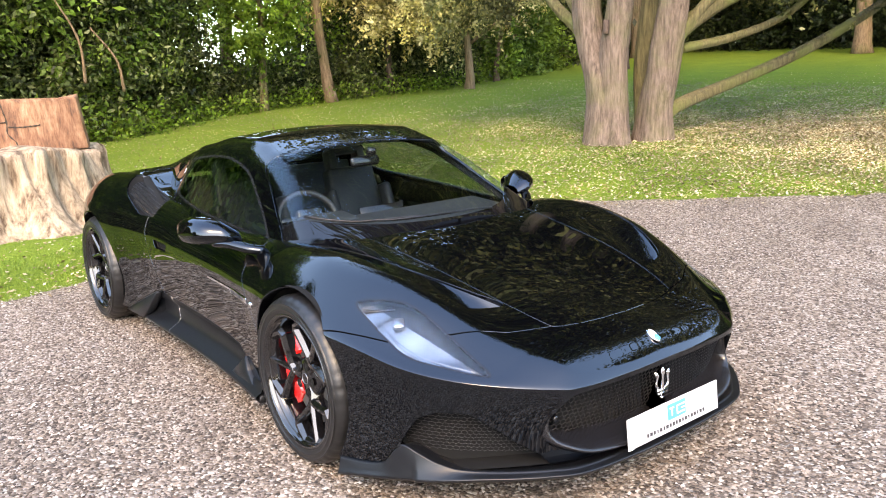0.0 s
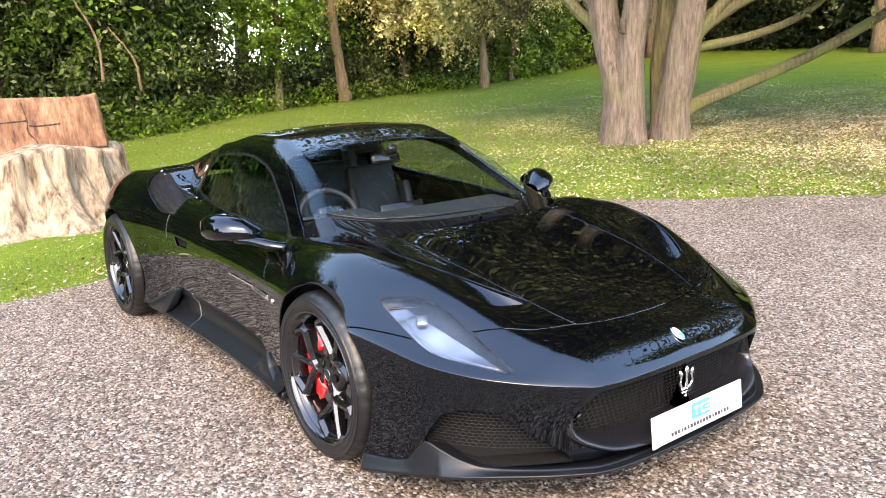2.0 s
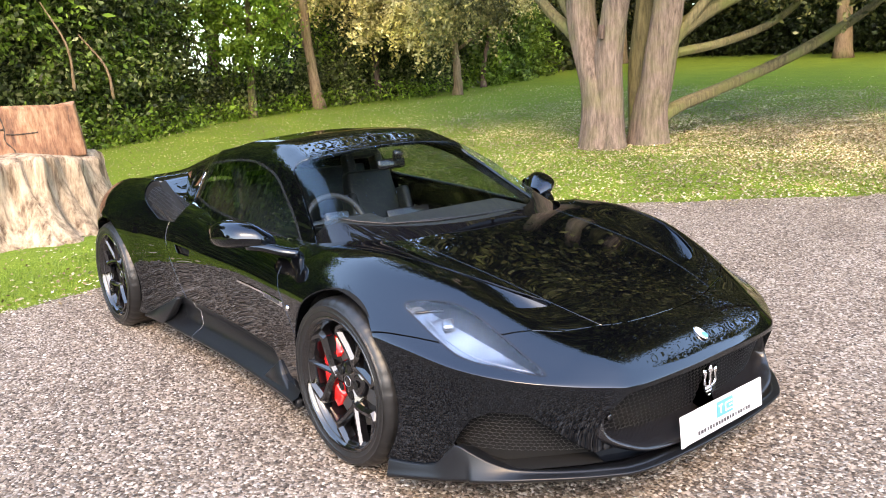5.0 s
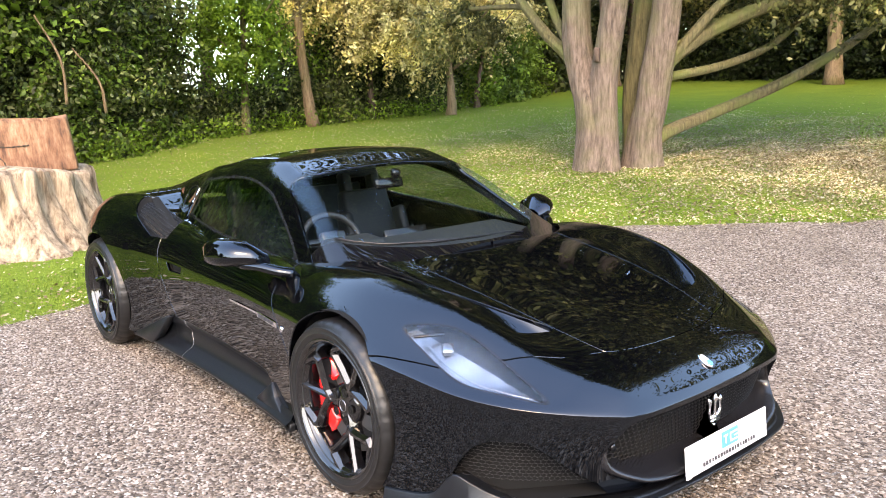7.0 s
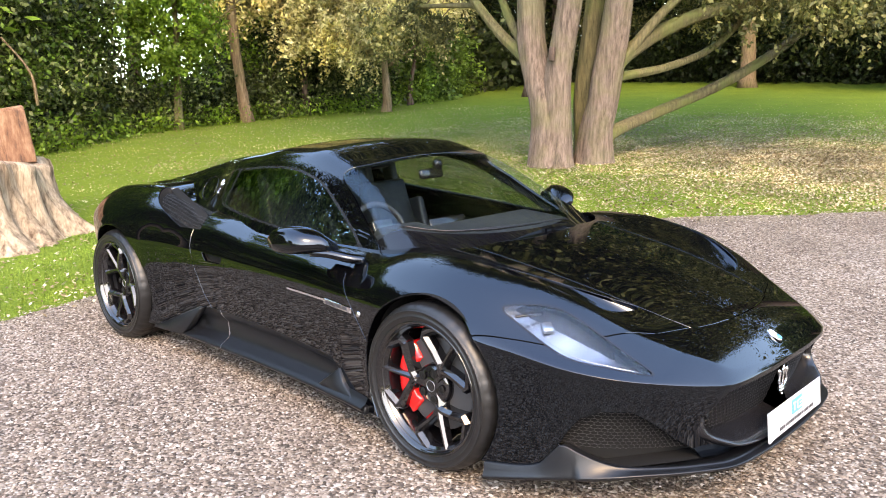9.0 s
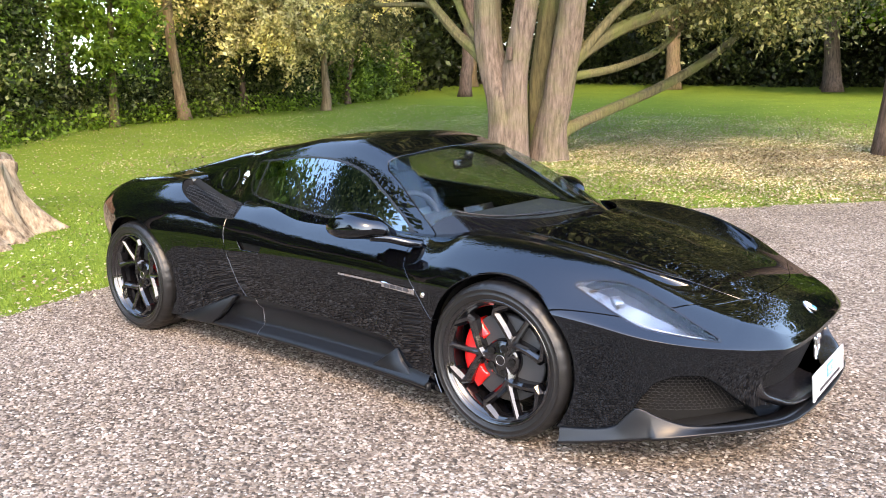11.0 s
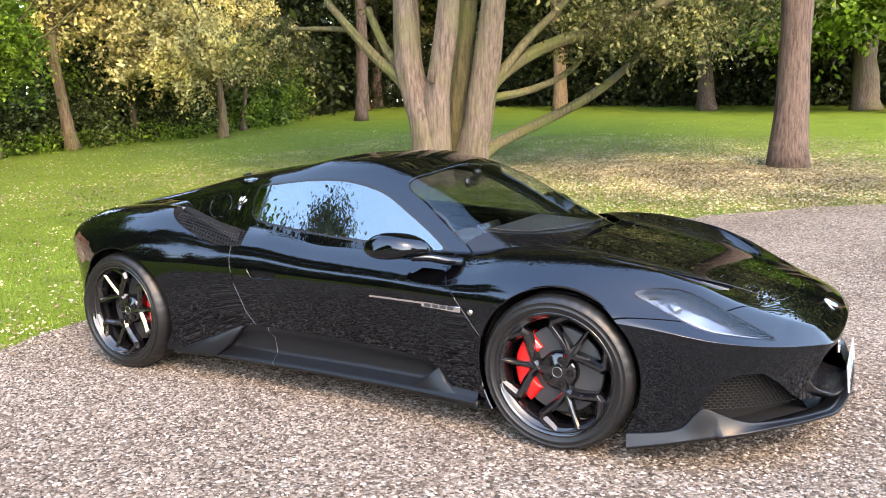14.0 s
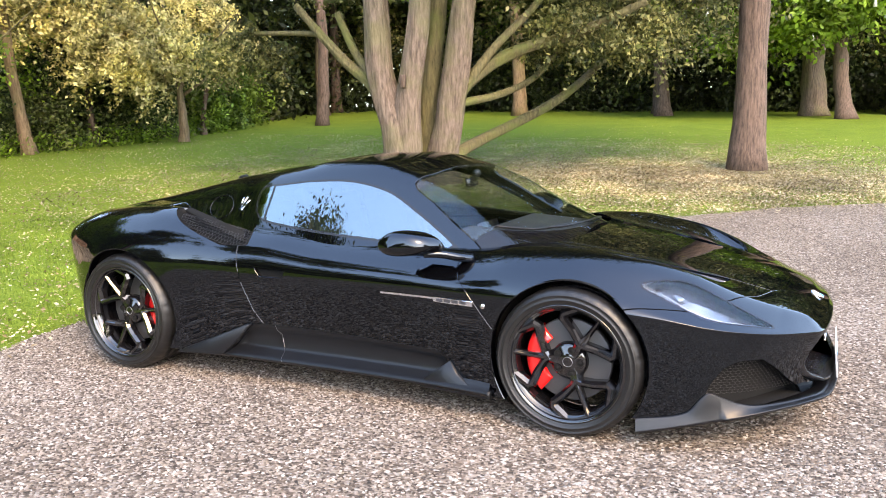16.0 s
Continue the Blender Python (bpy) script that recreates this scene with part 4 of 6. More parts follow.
# ---- car: wheels, cabin, fittings ----
def beam(points, widths, depths, face):
    """A bar along points (in the wheel's plane) with its own width, its front face at `face` and its depth behind."""
    p = np.array(points, float)
    t = np.gradient(p, axis=0)
    t /= np.linalg.norm(t, axis=1)[:, None]
    n = np.stack([-t[:, 1], t[:, 0]], 1)
    verts, faces = [], []
    for (x, z), (nx, nz), w, d, f in zip(p, n, widths, depths, face):
        top, fall = 0.34 * w, 0.0015 + 0.75 * w
        verts += [(x + nx * w, f - d, z + nz * w), (x + nx * w, f - fall, z + nz * w), (x + nx * top, f, z + nz * top),
                  (x - nx * top, f, z - nz * top), (x - nx * w, f - fall, z - nz * w), (x - nx * w, f - d, z - nz * w)]
    for i in range(len(p) - 1):
        for k in range(6):
            a, b = i * 6 + k, i * 6 + (k + 1) % 6
            faces.append((a, b, b + 6, a + 6))
    faces += [tuple(range(6))[::-1], tuple(range(len(verts) - 6, len(verts)))]
    return verts, faces


def polar(r, a):
    return r * math.cos(a), r * math.sin(a)


def wheel(x, y, radius, width, sign, turn, calliper):
    """A wheel with tyre, rim, spokes and brake; its outside faces +y before it is turned."""
    hub = under("wheel", None, car)
    w, r = width / 2, radius
    sides = 180
    prof = [(0.250, -w * 0.8), (0.262, -w * 0.95), (0.30, -w), (r - 0.035, -w * 0.98), (r - 0.010, -w * 0.84), (r, -w * 0.62), (r, -w * 0.25), (r - 0.007, -w * 0.24), (r - 0.007, -w * 0.19), (r, -w * 0.18),
            (r, w * 0.18), (r - 0.007, w * 0.19), (r - 0.007, w * 0.24), (r, w * 0.25), (r, w * 0.62), (r - 0.010, w * 0.84), (r - 0.022, w * 0.93), (r - 0.035, w * 0.98), (0.316, w), (0.3145, w * 1.012), (0.3115, w * 1.012), (0.310, w), (0.296, w * 1.0), (0.2945, w * 1.016), (0.290, w * 1.016), (0.2885, w), (0.280, w * 0.975), (0.268, w * 0.95), (0.250, w * 0.8)]
    v, f = lathe(prof, sides)
    n = len(prof)
    v = [list(q) for q in v]
    for k in range(sides):
        if k % 5 == 0:
            for i in (13, 14, 15, 16):
                q = v[k * n + i]
                s_ = 1 - 0.003 / math.hypot(q[0], q[2])
                q[0] *= s_
                q[2] *= s_
    under("tyre", mesh_of("tyre", v, f, RUBBER), hub, "low-profile black tyre")
    rim = under("rim", mesh_of("rim", *lathe([(0.250, -w * 0.8), (0.235, -w * 0.3), (0.232, w * 0.35), (0.236, w * 0.62), (0.243, w * 0.75), (0.252, w * 0.80), (0.256, w * 0.90), (0.262, w * 0.955), (0.268, w * 0.975), (0.272, w * 0.97), (0.273, w * 0.9)], 120), RIM), hub, "gloss black alloy rim")
    face = w * 0.80
    for k in range(3):
        a = turn + 2 * math.pi * k / 3
        # a three-pronged spoke: a straight middle prong and two bent outer ones
        pieces = [beam([polar(0.090, a), polar(0.13, a), polar(0.19, a), polar(0.255, a)], [0.018, 0.0135, 0.0115, 0.012], [0.04] * 4, face + np.array([-0.022, -0.014, -0.006, 0.003]))]
        for e in (-1, 1):
            pts = [polar(0.086, a - e * 0.10), polar(0.112, a + e * 0.20), polar(0.150, a + e * 0.50), polar(0.206, a + e * 0.735)]
            pieces.append(beam(pts, [0.018, 0.0175, 0.0185, 0.019], [0.055, 0.055, 0.05, 0.05], face + np.array([-0.022, -0.016, -0.010, -0.002])))
            pieces.append(beam([polar(0.194, a + e * 0.76), polar(0.221, a + e * 0.70), polar(0.240, a + e * 0.53), polar(0.258, a + e * 0.40)], [0.017, 0.021, 0.021, 0.016], [0.05] * 4, face + np.array([-0.004, -0.001, 0.002, 0.004])))
        pieces.append(beam([polar(0.02, a), polar(0.065, a), polar(0.105, a)], [0.050, 0.046, 0.020], [0.05] * 3, face + np.array([-0.030, -0.028, -0.021])))
        under("spoke", mesh_of("spoke", *joined(pieces), RIM, smooth=False), rim, "three-pronged gloss black spoke")
    for k in range(5):
        bx, bz = polar(0.057, turn + 0.3 + 2 * math.pi * k / 5)
        vv, ff = lathe([(0.0175, 0.0), (0.0175, 0.003), (0.0145, 0.003), (0.0135, -0.001), (0.010, -0.001), (0.009, 0.001), (0.001, 0.001)], 16)
        under("wheel_bolt", mesh_of("wheel_bolt", [(p + bx, q + face - 0.0275, t + bz) for p, q, t in vv], ff, MATT), rim, "dark wheel bolt in its hole")
    under("wheel_centre", mesh_of("wheel_centre", *lathe([(0.001, face - 0.028), (0.034, face - 0.028), (0.038, face - 0.030), (0.070, face - 0.037), (0.084, face - 0.045), (0.088, face - 0.085)], 40), RIM), rim)
    vv, ff = lathe([(0.021, face - 0.0275), (0.0216, face - 0.026), (0.0228, face - 0.026), (0.0234, face - 0.0275)], 40)
    under("centre_cap", mesh_of("centre_cap", vv, ff, STEEL), rim, "centre cap with a fine silver ring")
    under("brake_disc", mesh_of("brake_disc", *lathe([(0.08, 0.028), (0.185, 0.028), (0.19, 0.026), (0.19, -0.004), (0.08, -0.004)], 72), DISC), hub, "dark carbon brake disc")
    bells, _f = lathe([(0.001, 0.05), (0.075, 0.048), (0.085, 0.03), (0.085, 0.0)], 32)
    under("disc_bell", mesh_of("disc_bell", bells, _f, DARKGLOSS), hub)
    # calliper: a curved block that straddles the disc
    arc = np.linspace(-0.86, 0.86, 21)
    verts, faces = [], []
    for q in arc:
        d = 0.004 * math.cos(q * 5)
        taper = 1 - 0.35 * (abs(q) / 0.86) ** 4
        for rr, dd in ((0.122, 0.048), (0.130, 0.058 * taper), (0.165, 0.064 * taper + d), (0.192, 0.060 * taper), (0.203, 0.045), (0.203, -0.02), (0.122, -0.02)):
            px, pz = polar(rr, calliper + q)
            verts.append((px, dd, pz))
    for i in range(len(arc) - 1):
        for k in range(7):
            a_, b_ = i * 7 + k, i * 7 + (k + 1) % 7
            faces.append((a_, b_, b_ + 7, a_ + 7))
    faces += [tuple(range(7))[::-1], tuple(range(len(verts) - 7, len(verts)))]
    cal = under("brake_calliper", mesh_of("brake_calliper", verts, faces, RED), hub, "bright red brake calliper")
    hub.location = (x, y, radius - 0.005)
    if sign < 0:
        hub.scale = (1, -1, 1)
    return hub


DISC = material("carbon_disc", (0.05, 0.05, 0.052), 0.45, 0.3)
for x, y, r, w, turn in ((1.35, 0.84, 0.34, 0.245, 0.94), (-1.35, 0.825, 0.3455, 0.305, 0.12)):
    for s in (1, -1):
        wheel(x, s * y, r, w, s, turn, math.pi if x > 0 else 0.0)

# wheel wells and floor
for hx, hz, hr in ARCHES:
    for s in (1, -1):
        arc = np.linspace(-0.35, math.pi + 0.35, 40)
        v = [(hx + (hr + 0.004) * math.cos(a), s * yy, hz + (hr + 0.004) * math.sin(a)) for a in arc for yy in (0.55, 0.93)]
        f = [(2 * i, 2 * i + 1, 2 * i + 3, 2 * i + 2) for i in range(39)]
        c = len(v)
        v.append((hx, s * 0.55, hz - 0.1))
        f += [(2 * i, 2 * i + 2, c) for i in range(39)]
        under("wheel_well", mesh_of("wheel_well", v, f, MATT), car)
part("underbody", bevelled([box(0, 0, 0.155, 1.9, 1.6, 0.05), box(0, 0, 0.155, 4.1, 1.05, 0.06), box(1.95, 0, 0.15, 0.5, 1.2, 0.05)], 0.01, 1), MATT, car)

# cabin
def padded(pieces, width, seg=3):
    return bevelled(pieces, width, seg)


part("cabin_floor", bevelled([box(0.1, 0, 0.30, 1.7, 1.36, 0.04)], 0.005, 1), MATT, car)
part("bulkhead", bevelled([box(-0.62, 0, 0.62, 0.05, 1.16, 0.66, (0, -14, 0))], 0.01, 1), LEATHER, car)
dash = part("dashboard", padded([box(0.86, 0, 0.735, 0.52, 1.30, 0.14, (0, 4, 0), 0.9)], 0.045), DASH, car, "grey-black padded dashboard")
part("instrument_hood", padded([box(0.66, -0.37, 0.80, 0.20, 0.34, 0.07, (0, 6, 0), 0.8)], 0.03), DASH, dash)
part("centre_screen", bevelled([box(0.60, 0, 0.77, 0.02, 0.27, 0.13, (0, -20, 0))], 0.005, 1), DARKGLOSS, dash)
part("centre_console", padded([box(0.15, 0, 0.50, 0.95, 0.22, 0.30)], 0.03), LEATHER, car)
sw = under("steering_wheel", None, car)
ring = [(math.cos(a) * 0.165, math.sin(a) * 0.15) for a in np.linspace(0, 2 * math.pi, 41)]
tilt = radians(24)
loc = lambda u, v: (0.47 - v * math.sin(tilt), -0.37 + u, 0.785 + v * math.cos(tilt))
under("wheel_rim", mesh_of("wheel_rim", *tube([loc(u, v) for u, v in ring], [0.016] * 41, 10, False), LEATHER), sw)
under("wheel_trim", mesh_of("wheel_trim", *tube([(loc(u * 0.97, v * 0.97)[0] - 0.012, *loc(u * 0.97, v * 0.97)[1:]) for u, v in ring[2:19]], [0.006] * 17, 6), CHROME), sw, "bright metal trim on the rim")
part("wheel_boss", padded([box(0.485, -0.37, 0.79, 0.05, 0.14, 0.12, (0, -24, 0)), box(0.47, -0.37, 0.80, 0.02, 0.32, 0.035, (0, -24, 0))], 0.012, 2), DARKGLOSS, sw)
for s in (-1, 1):
    seat = under("seat", None, car, "dark leather sports seat with an open headrest")
    y = s * 0.37
    part("cushion", padded([box(0.05, y, 0.42, 0.55, 0.46, 0.16, (0, -8, 0), 0.9)], 0.04), LEATHER, seat)
    back = [box(-0.28, y, 0.68, 0.12, 0.40, 0.52, (0, -16, 0), 0.82), box(-0.20, y - 0.20, 0.62, 0.16, 0.07, 0.40, (0, -16, 0), 0.8), box(-0.20, y + 0.20, 0.62, 0.16, 0.07, 0.40, (0, -16, 0), 0.8)]
    part("backrest", padded(back, 0.025), LEATHER, seat)
    xh = -0.375
    head = [box(xh, y - 0.105, 0.965, 0.09, 0.06, 0.16, (0, -16, 0)), box(xh, y + 0.105, 0.965, 0.09, 0.06, 0.16, (0, -16, 0)), box(xh - 0.018, y, 1.035, 0.09, 0.24, 0.05, (0, -16, 0)), box(xh + 0.022, y, 0.90, 0.09, 0.24, 0.05, (0, -16, 0))]
    part("headrest", padded(head, 0.018), LEATHER, seat)
mirror = part("rear_view_mirror", padded([box(0.50, -0.03, 1.06, 0.03, 0.19, 0.055, (0, -12, 8))], 0.014, 2), DARKGLOSS, car)
part("mirror_stem", bevelled([box(0.52, 0, 1.105, 0.04, 0.05, 0.05, (0, 20, 0))], 0.01, 1), DARKGLOSS, mirror)

# wipers
for pts in ([(1.185, -0.12, 0.85), (1.07, -0.40, 0.868), (0.97, -0.53, 0.868), (0.885, -0.61, 0.858)], [(1.185, 0.25, 0.845), (1.195, -0.02, 0.857), (1.15, -0.24, 0.862), (1.08, -0.38, 0.862)]):
    p = spline(pts, 24)
    p[:, 2] = canopy_height(p[:, 0], np.abs(p[:, 1])) + 0.011
    wp = under("wiper", mesh_of("wiper", *tube(p, [0.0045] * 24, 6), SATIN), car, "black windscreen wiper")
    p2 = p[8:].copy()
    p2[:, 2] -= 0.006
    p2[:, 0] -= 0.008
    under("wiper_blade", mesh_of("wiper_blade", *tube(p2, [0.0035] * len(p2), 6), RUBBER), wp)

# door mirrors
for s in (-1, 1):
    u = np.linspace(0, 2 * math.pi, 33)
    rows = []
    for t in np.linspace(0, 1, 17):
        y = 0.85 + 0.215 * t
        swell_t = math.sqrt(max(0.0, 1 - (2 * t - 1) ** 4)) if t > 0.5 else (0.5 + 0.5 * min(1, t / 0.35))
        cx, cz = 0.66 - 0.13 * t, 0.805 + 0.036 * math.sin(t * 2.2)
        rx, rz = 0.135 * swell_t, 0.062 * swell_t
        rows.append([(cx + (rx if math.cos(a) > 0 else rx * 0.75) * math.cos(a), s * y, cz + rz * math.sin(a) * (1 + 0.1 * math.sin(a))) for a in u])
    g = grid_skin(np.array(rows), s > 0)
    dm = under("door_mirror", g.mesh("door_mirror", PAINT), car, "gloss black door mirror on a slim arm")
    v, f = tube(spline([(0.835, s * 0.80, 0.752), (0.80, s * 0.85, 0.768), (0.73, s * 0.905, 0.795), (0.66, s * 0.95, 0.80)], 16), np.linspace(0.030, 0.026, 16), 12)
    under("arm", mesh_of("arm", [(x, y, 0.78 + (z - 0.78) * 0.75) for x, y, z in v], f, PAINT), dm)
    gl = [(0.522 - 0.5 * (y - 0.9), s * y, 0.832 + z * 0.8) for y, z in ((0.91, -0.035), (0.95, -0.045), (1.0, -0.042), (1.02, -0.02), (1.02, 0.03), (0.99, 0.045), (0.95, 0.045), (0.91, 0.03))]
    under("mirror_glass", mesh_of("mirror_glass", gl, [tuple(range(8))], CHROME), dm)

# number plate, emblems, badges
plate = under("number_plate", None, car, "white dealer plate with a blue panel")
tiltm = Matrix.Translation((2.428, 0.003, 0.254)) @ Euler((0, radians(-5), 0)).to_matrix().to_4x4()
def on_plate(name, w, h, y, z, lift, mat, bev, label=""):
    bm = bevelled([box(lift, y, z, 0.006, w, h)], bev, 2)
    bm.transform(tiltm)
    return part(name, bm, mat, plate, label, smooth=False)


on_plate("plate_board", 0.525, 0.112, 0, 0, 0.0, WHITE, 0.0025)
on_plate("plate_frame", 0.03, 0.112, -0.252, 0, 0.003, WHITE, 0.002)
on_plate("blue_panel", 0.105, 0.058, 0.008, 0.016, 0.0025, BLUE, 0.002, "pale blue panel")
for k, (y, w, z, h) in enumerate(((-0.022, 0.026, 0.03, 0.006), (-0.022, 0.006, 0.016, 0.030), (0.008, 0.006, 0.016, 0.030), (0.018, 0.022, 0.03, 0.006), (0.018, 0.022, 0.002, 0.006), (0.042, 0.020, 0.03, 0.006), (0.042, 0.020, 0.016, 0.005), (0.042, 0.020, 0.002, 0.006))):
    on_plate("panel_bar", w, h, y, z, 0.004, WHITE, 0.0)
yy = -0.16
for wd in (0.008, 0.010, 0.008, 0.004, 0.009, 0.006, 0.010, 0.008, 0.009, 0.007, 0.010, 0.006, 0.009, 0.004, 0.008, 0.010, 0.004, 0.009, 0.008):
    on_plate("text_bar", wd * 1.15, 0.013, yy, -0.032, 0.0028, INK, 0.0)
    yy += 0.0182
sn = np.array([0.56, 0, 0.83])
v, f = lathe([(0.001, 0.004), (0.030, 0.003), (0.034, 0.0), (0.034, -0.004)], 28)
def nose_badge(scale, lift, sq):
    q = Vector((0.5, 0, 0.866)).to_track_quat("Y", "Z").to_matrix()
    return [tuple(Vector((2.332, 0, 0.532)) + q @ Vector((a * scale * sq, b + lift, c * scale))) for a, b, c in v]


emb = under("bonnet_emblem", mesh_of("bonnet_emblem", nose_badge(1.0, 0.0, 0.55), f, CHROME), car, "small oval silver and blue badge")
under("enamel", mesh_of("enamel", nose_badge(0.85, 0.002, 0.5), f, WHITE), emb)
under("enamel", mesh_of("enamel", [(x + 0.014, y, z - 0.008) for x, y, z in nose_badge(0.42, 0.0045, 0.8)], f, BLUE), emb)
for s in (-1, 1):
    def side_y(x):
        return float(np.interp(x, WAIST[200:360, 0], WAIST[200:360, 1]))

    v = []
    for x in np.linspace(0.38, 0.70, 12):
        v += [(x, s * (side_y(x) + 0.003), 0.583 - 0.008 * (x - 0.4)), (x, s * (side_y(x) + 0.003), 0.574 - 0.008 * (x - 0.4))]
    under("side_strip", mesh_of("side_strip", v, [(2 * i, 2 * i + 1, 2 * i + 3, 2 * i + 2) if s > 0 else (2 * i, 2 * i + 2, 2 * i + 3, 2 * i + 1) for i in range(11)], CHROME, smooth=False), car, "slim chrome strip on the door")
    badge = bevelled([box(0, 0, 0, 0.215, 0.006, 0.026)], 0.002, 1)
    rot = math.atan2(side_y(0.9) - side_y(0.69), 0.21)
    badge.transform(Matrix.Translation((0.79, s * (side_y(0.79) + 0.001), 0.568)) @ Euler((0, radians(1.5), s * rot)).to_matrix().to_4x4())
    bd = part("side_badge", badge, CHROME, car, "chrome badge with dark lettering-sized bars", smooth=False)
    for k in range(4):
        m = bevelled([box(0, 0, 0, 0.034, 0.008, 0.015)], 0.0, 1)
        m.transform(Matrix.Translation((0.72 + 0.042 * k, s * (side_y(0.72 + 0.042 * k) + 0.002), 0.569)) @ Euler((0, radians(1.5), s * rot)).to_matrix().to_4x4())
        part("badge_bar", m, INK, bd, smooth=False)
    v, f2 = lathe([(0.001, 0.004), (0.011, 0.004), (0.013, 0.0), (0.013, -0.004)], 18)
    under("round_badge", mesh_of("round_badge", [(0.952 + a, s * (side_y(0.952) + 0.002 + b), 0.562 + c) for a, b, c in v], f2, CHROME), car)
    # fuel-flap ring and emblem on the rear pillar
    fp = [(-0.965 + 0.108 * math.cos(a), 0.927 + 0.066 * math.sin(a)) for a in np.linspace(0, 2 * math.pi, 41)]
    def on_side(x, z):
        lo, hi = 0.2, 0.9
        for _ in range(30):
            m_ = (lo + hi) / 2
            if float(canopy_height(np.array([x]), np.array([m_]))[0]) > z:
                lo = m_
            else:
                hi = m_
        return (x, s * (lo + 0.001), z)

    if s < 0:
        under("fuel_flap", mesh_of("fuel_flap", *tube([on_side(*q) for q in fp], [0.0022] * 41, 6, False), DARKGLOSS), car, "round fuel flap outline")
    em = [tube([on_side(-0.765, 0.935), on_side(-0.725, 0.995)], [0.005, 0.002], 6), tube([on_side(-0.78, 0.945), on_side(-0.765, 0.992)], [0.005, 0.002], 6), tube([on_side(-0.745, 0.93), on_side(-0.69, 0.98)], [0.005, 0.002], 6), tube([on_side(-0.79, 0.928), on_side(-0.735, 0.922)], [0.004, 0.004], 6)]
    under("pillar_emblem", mesh_of("pillar_emblem", *joined(em), CHROME), car, "chrome three-pronged pillar emblem")
    # bumper sensor
    v3, f3 = lathe([(0.001, 0.003), (0.009, 0.003), (0.0105, 0.0), (0.0105, -0.004)], 16)
    qn = Vector((0.62, s * 0.78, 0.05)).to_track_quat("Y", "Z").to_matrix()
    under("parking_sensor", mesh_of("parking_sensor", [tuple(Vector((2.128, s * 0.745, 0.458)) + qn @ Vector(p)) for p in v3], f3, DARKGLOSS), bumper_ob)
    # tail lamps
    tl = []
    for (x, y, z), (x1, y1, z1) in zip(WAIST[20:62:3], WAIST[23:65:3]):
        tl.append((x - 0.004, s * (y + 0.004), z - 0.03))
        tl.append((x - 0.004, s * (y + 0.004), z - 0.085))
    k = len(tl) // 2
    under("tail_lamp", mesh_of("tail_lamp", tl, [(2 * i, 2 * i + 1, 2 * i + 3, 2 * i + 2) for i in range(k - 1)], TAIL), car, "narrow dark red tail lamp")
part("roof_aerial", bevelled([box(-1.2, 0, 1.065, 0.12, 0.035, 0.04, (0, -11, 0), 0.5)], 0.008, 2), SATIN, car)

# ---- trees and hedges ----
def limb(points, r0, r1, sides=10, flare=0.0, seed=0):
    p = spline(points, max(10, 6 * len(points)))
    rng = np.random.default_rng(seed + 11)
    rad = r0 + (r1 - r0) * np.linspace(0, 1, len(p)) ** 0.8
    p = p + rng.normal(0, 0.05, p.shape) * rad[:, None] * (np.arange(len(p)) > 0)[:, None]
    rad = rad * (1 + rng.normal(0, 0.04, len(p)))
    if flare:
        h = p[:, 2] - p[0, 2]
        rad = rad * (1 + flare * np.exp(-h / 0.25))
    v, f = tube(p, rad, sides)
    v = [q + rng.normal(0, 0.03, 3) * r0 for q in v]
    return v, f


def leaves(centres, size, rng, droop=0.3, aspect=0.55, up=0.75):
    """A folded leaf-shaped quad at each of the centres; most leaves turn their face to the light."""
    n = len(centres)
    face = rng.normal(0, 1, (n, 3)) + np.array((0.25, -0.25, up))
    face /= np.linalg.norm(face, axis=1)[:, None]
    d = np.cross(face, rng.normal(0, 1, (n, 3)))
    d[:, 2] -= droop * np.linalg.norm(d, axis=1)
    d /= np.linalg.norm(d, axis=1)[:, None]
    u = np.cross(d, face)
    u /= np.linalg.norm(u, axis=1)[:, None]
    s = size * rng.uniform(0.55, 1.3, n)[:, None]
    c = centres
    return np.stack([c, c + d * s * 0.45 + u * s * aspect * 0.5, c + d * s, c + d * s * 0.45 - u * s * aspect * 0.5], 1).reshape(-1, 3)


def spray_points(rng, centre, radii, sprays, per, length, spread, droop=0.5):
    """Leaf places along twigs that leave the middle of a crown and bend down at their ends."""
    d = rng.normal(0, 1, (sprays, 3))
    d /= np.linalg.norm(d, axis=1)[:, None]
    r = rng.uniform(0.25, 1.0, (sprays, 1)) ** 0.5
    lump = 0.78 + 0.22 * np.sin(d[:, :1] * 5 + 1) * np.sin(d[:, 1:2] * 6) + 0.12 * np.sin(d[:, 2:] * 9)
    start = np.array(centre) + d * r * lump * np.array(radii)
    way = d * (1, 1, 0.4) + rng.normal(0, 0.35, (sprays, 3))
    way /= np.linalg.norm(way, axis=1)[:, None]
    k = np.repeat(np.arange(sprays), per)
    t = rng.uniform(0, 1, (len(k), 1))
    long = length * rng.uniform(0.5, 1.3, (sprays, 1))[k]
    p = start[k] + way[k] * t * long
    p[:, 2] -= droop * long[:, 0] * t[:, 0] ** 2
    return p + rng.normal(0, 1, p.shape) * spread


def gathered(rng, centres, spread, count):
    k = rng.integers(0, len(centres), count)
    return centres[k] + rng.normal(0, 1, (count, 3)) * spread


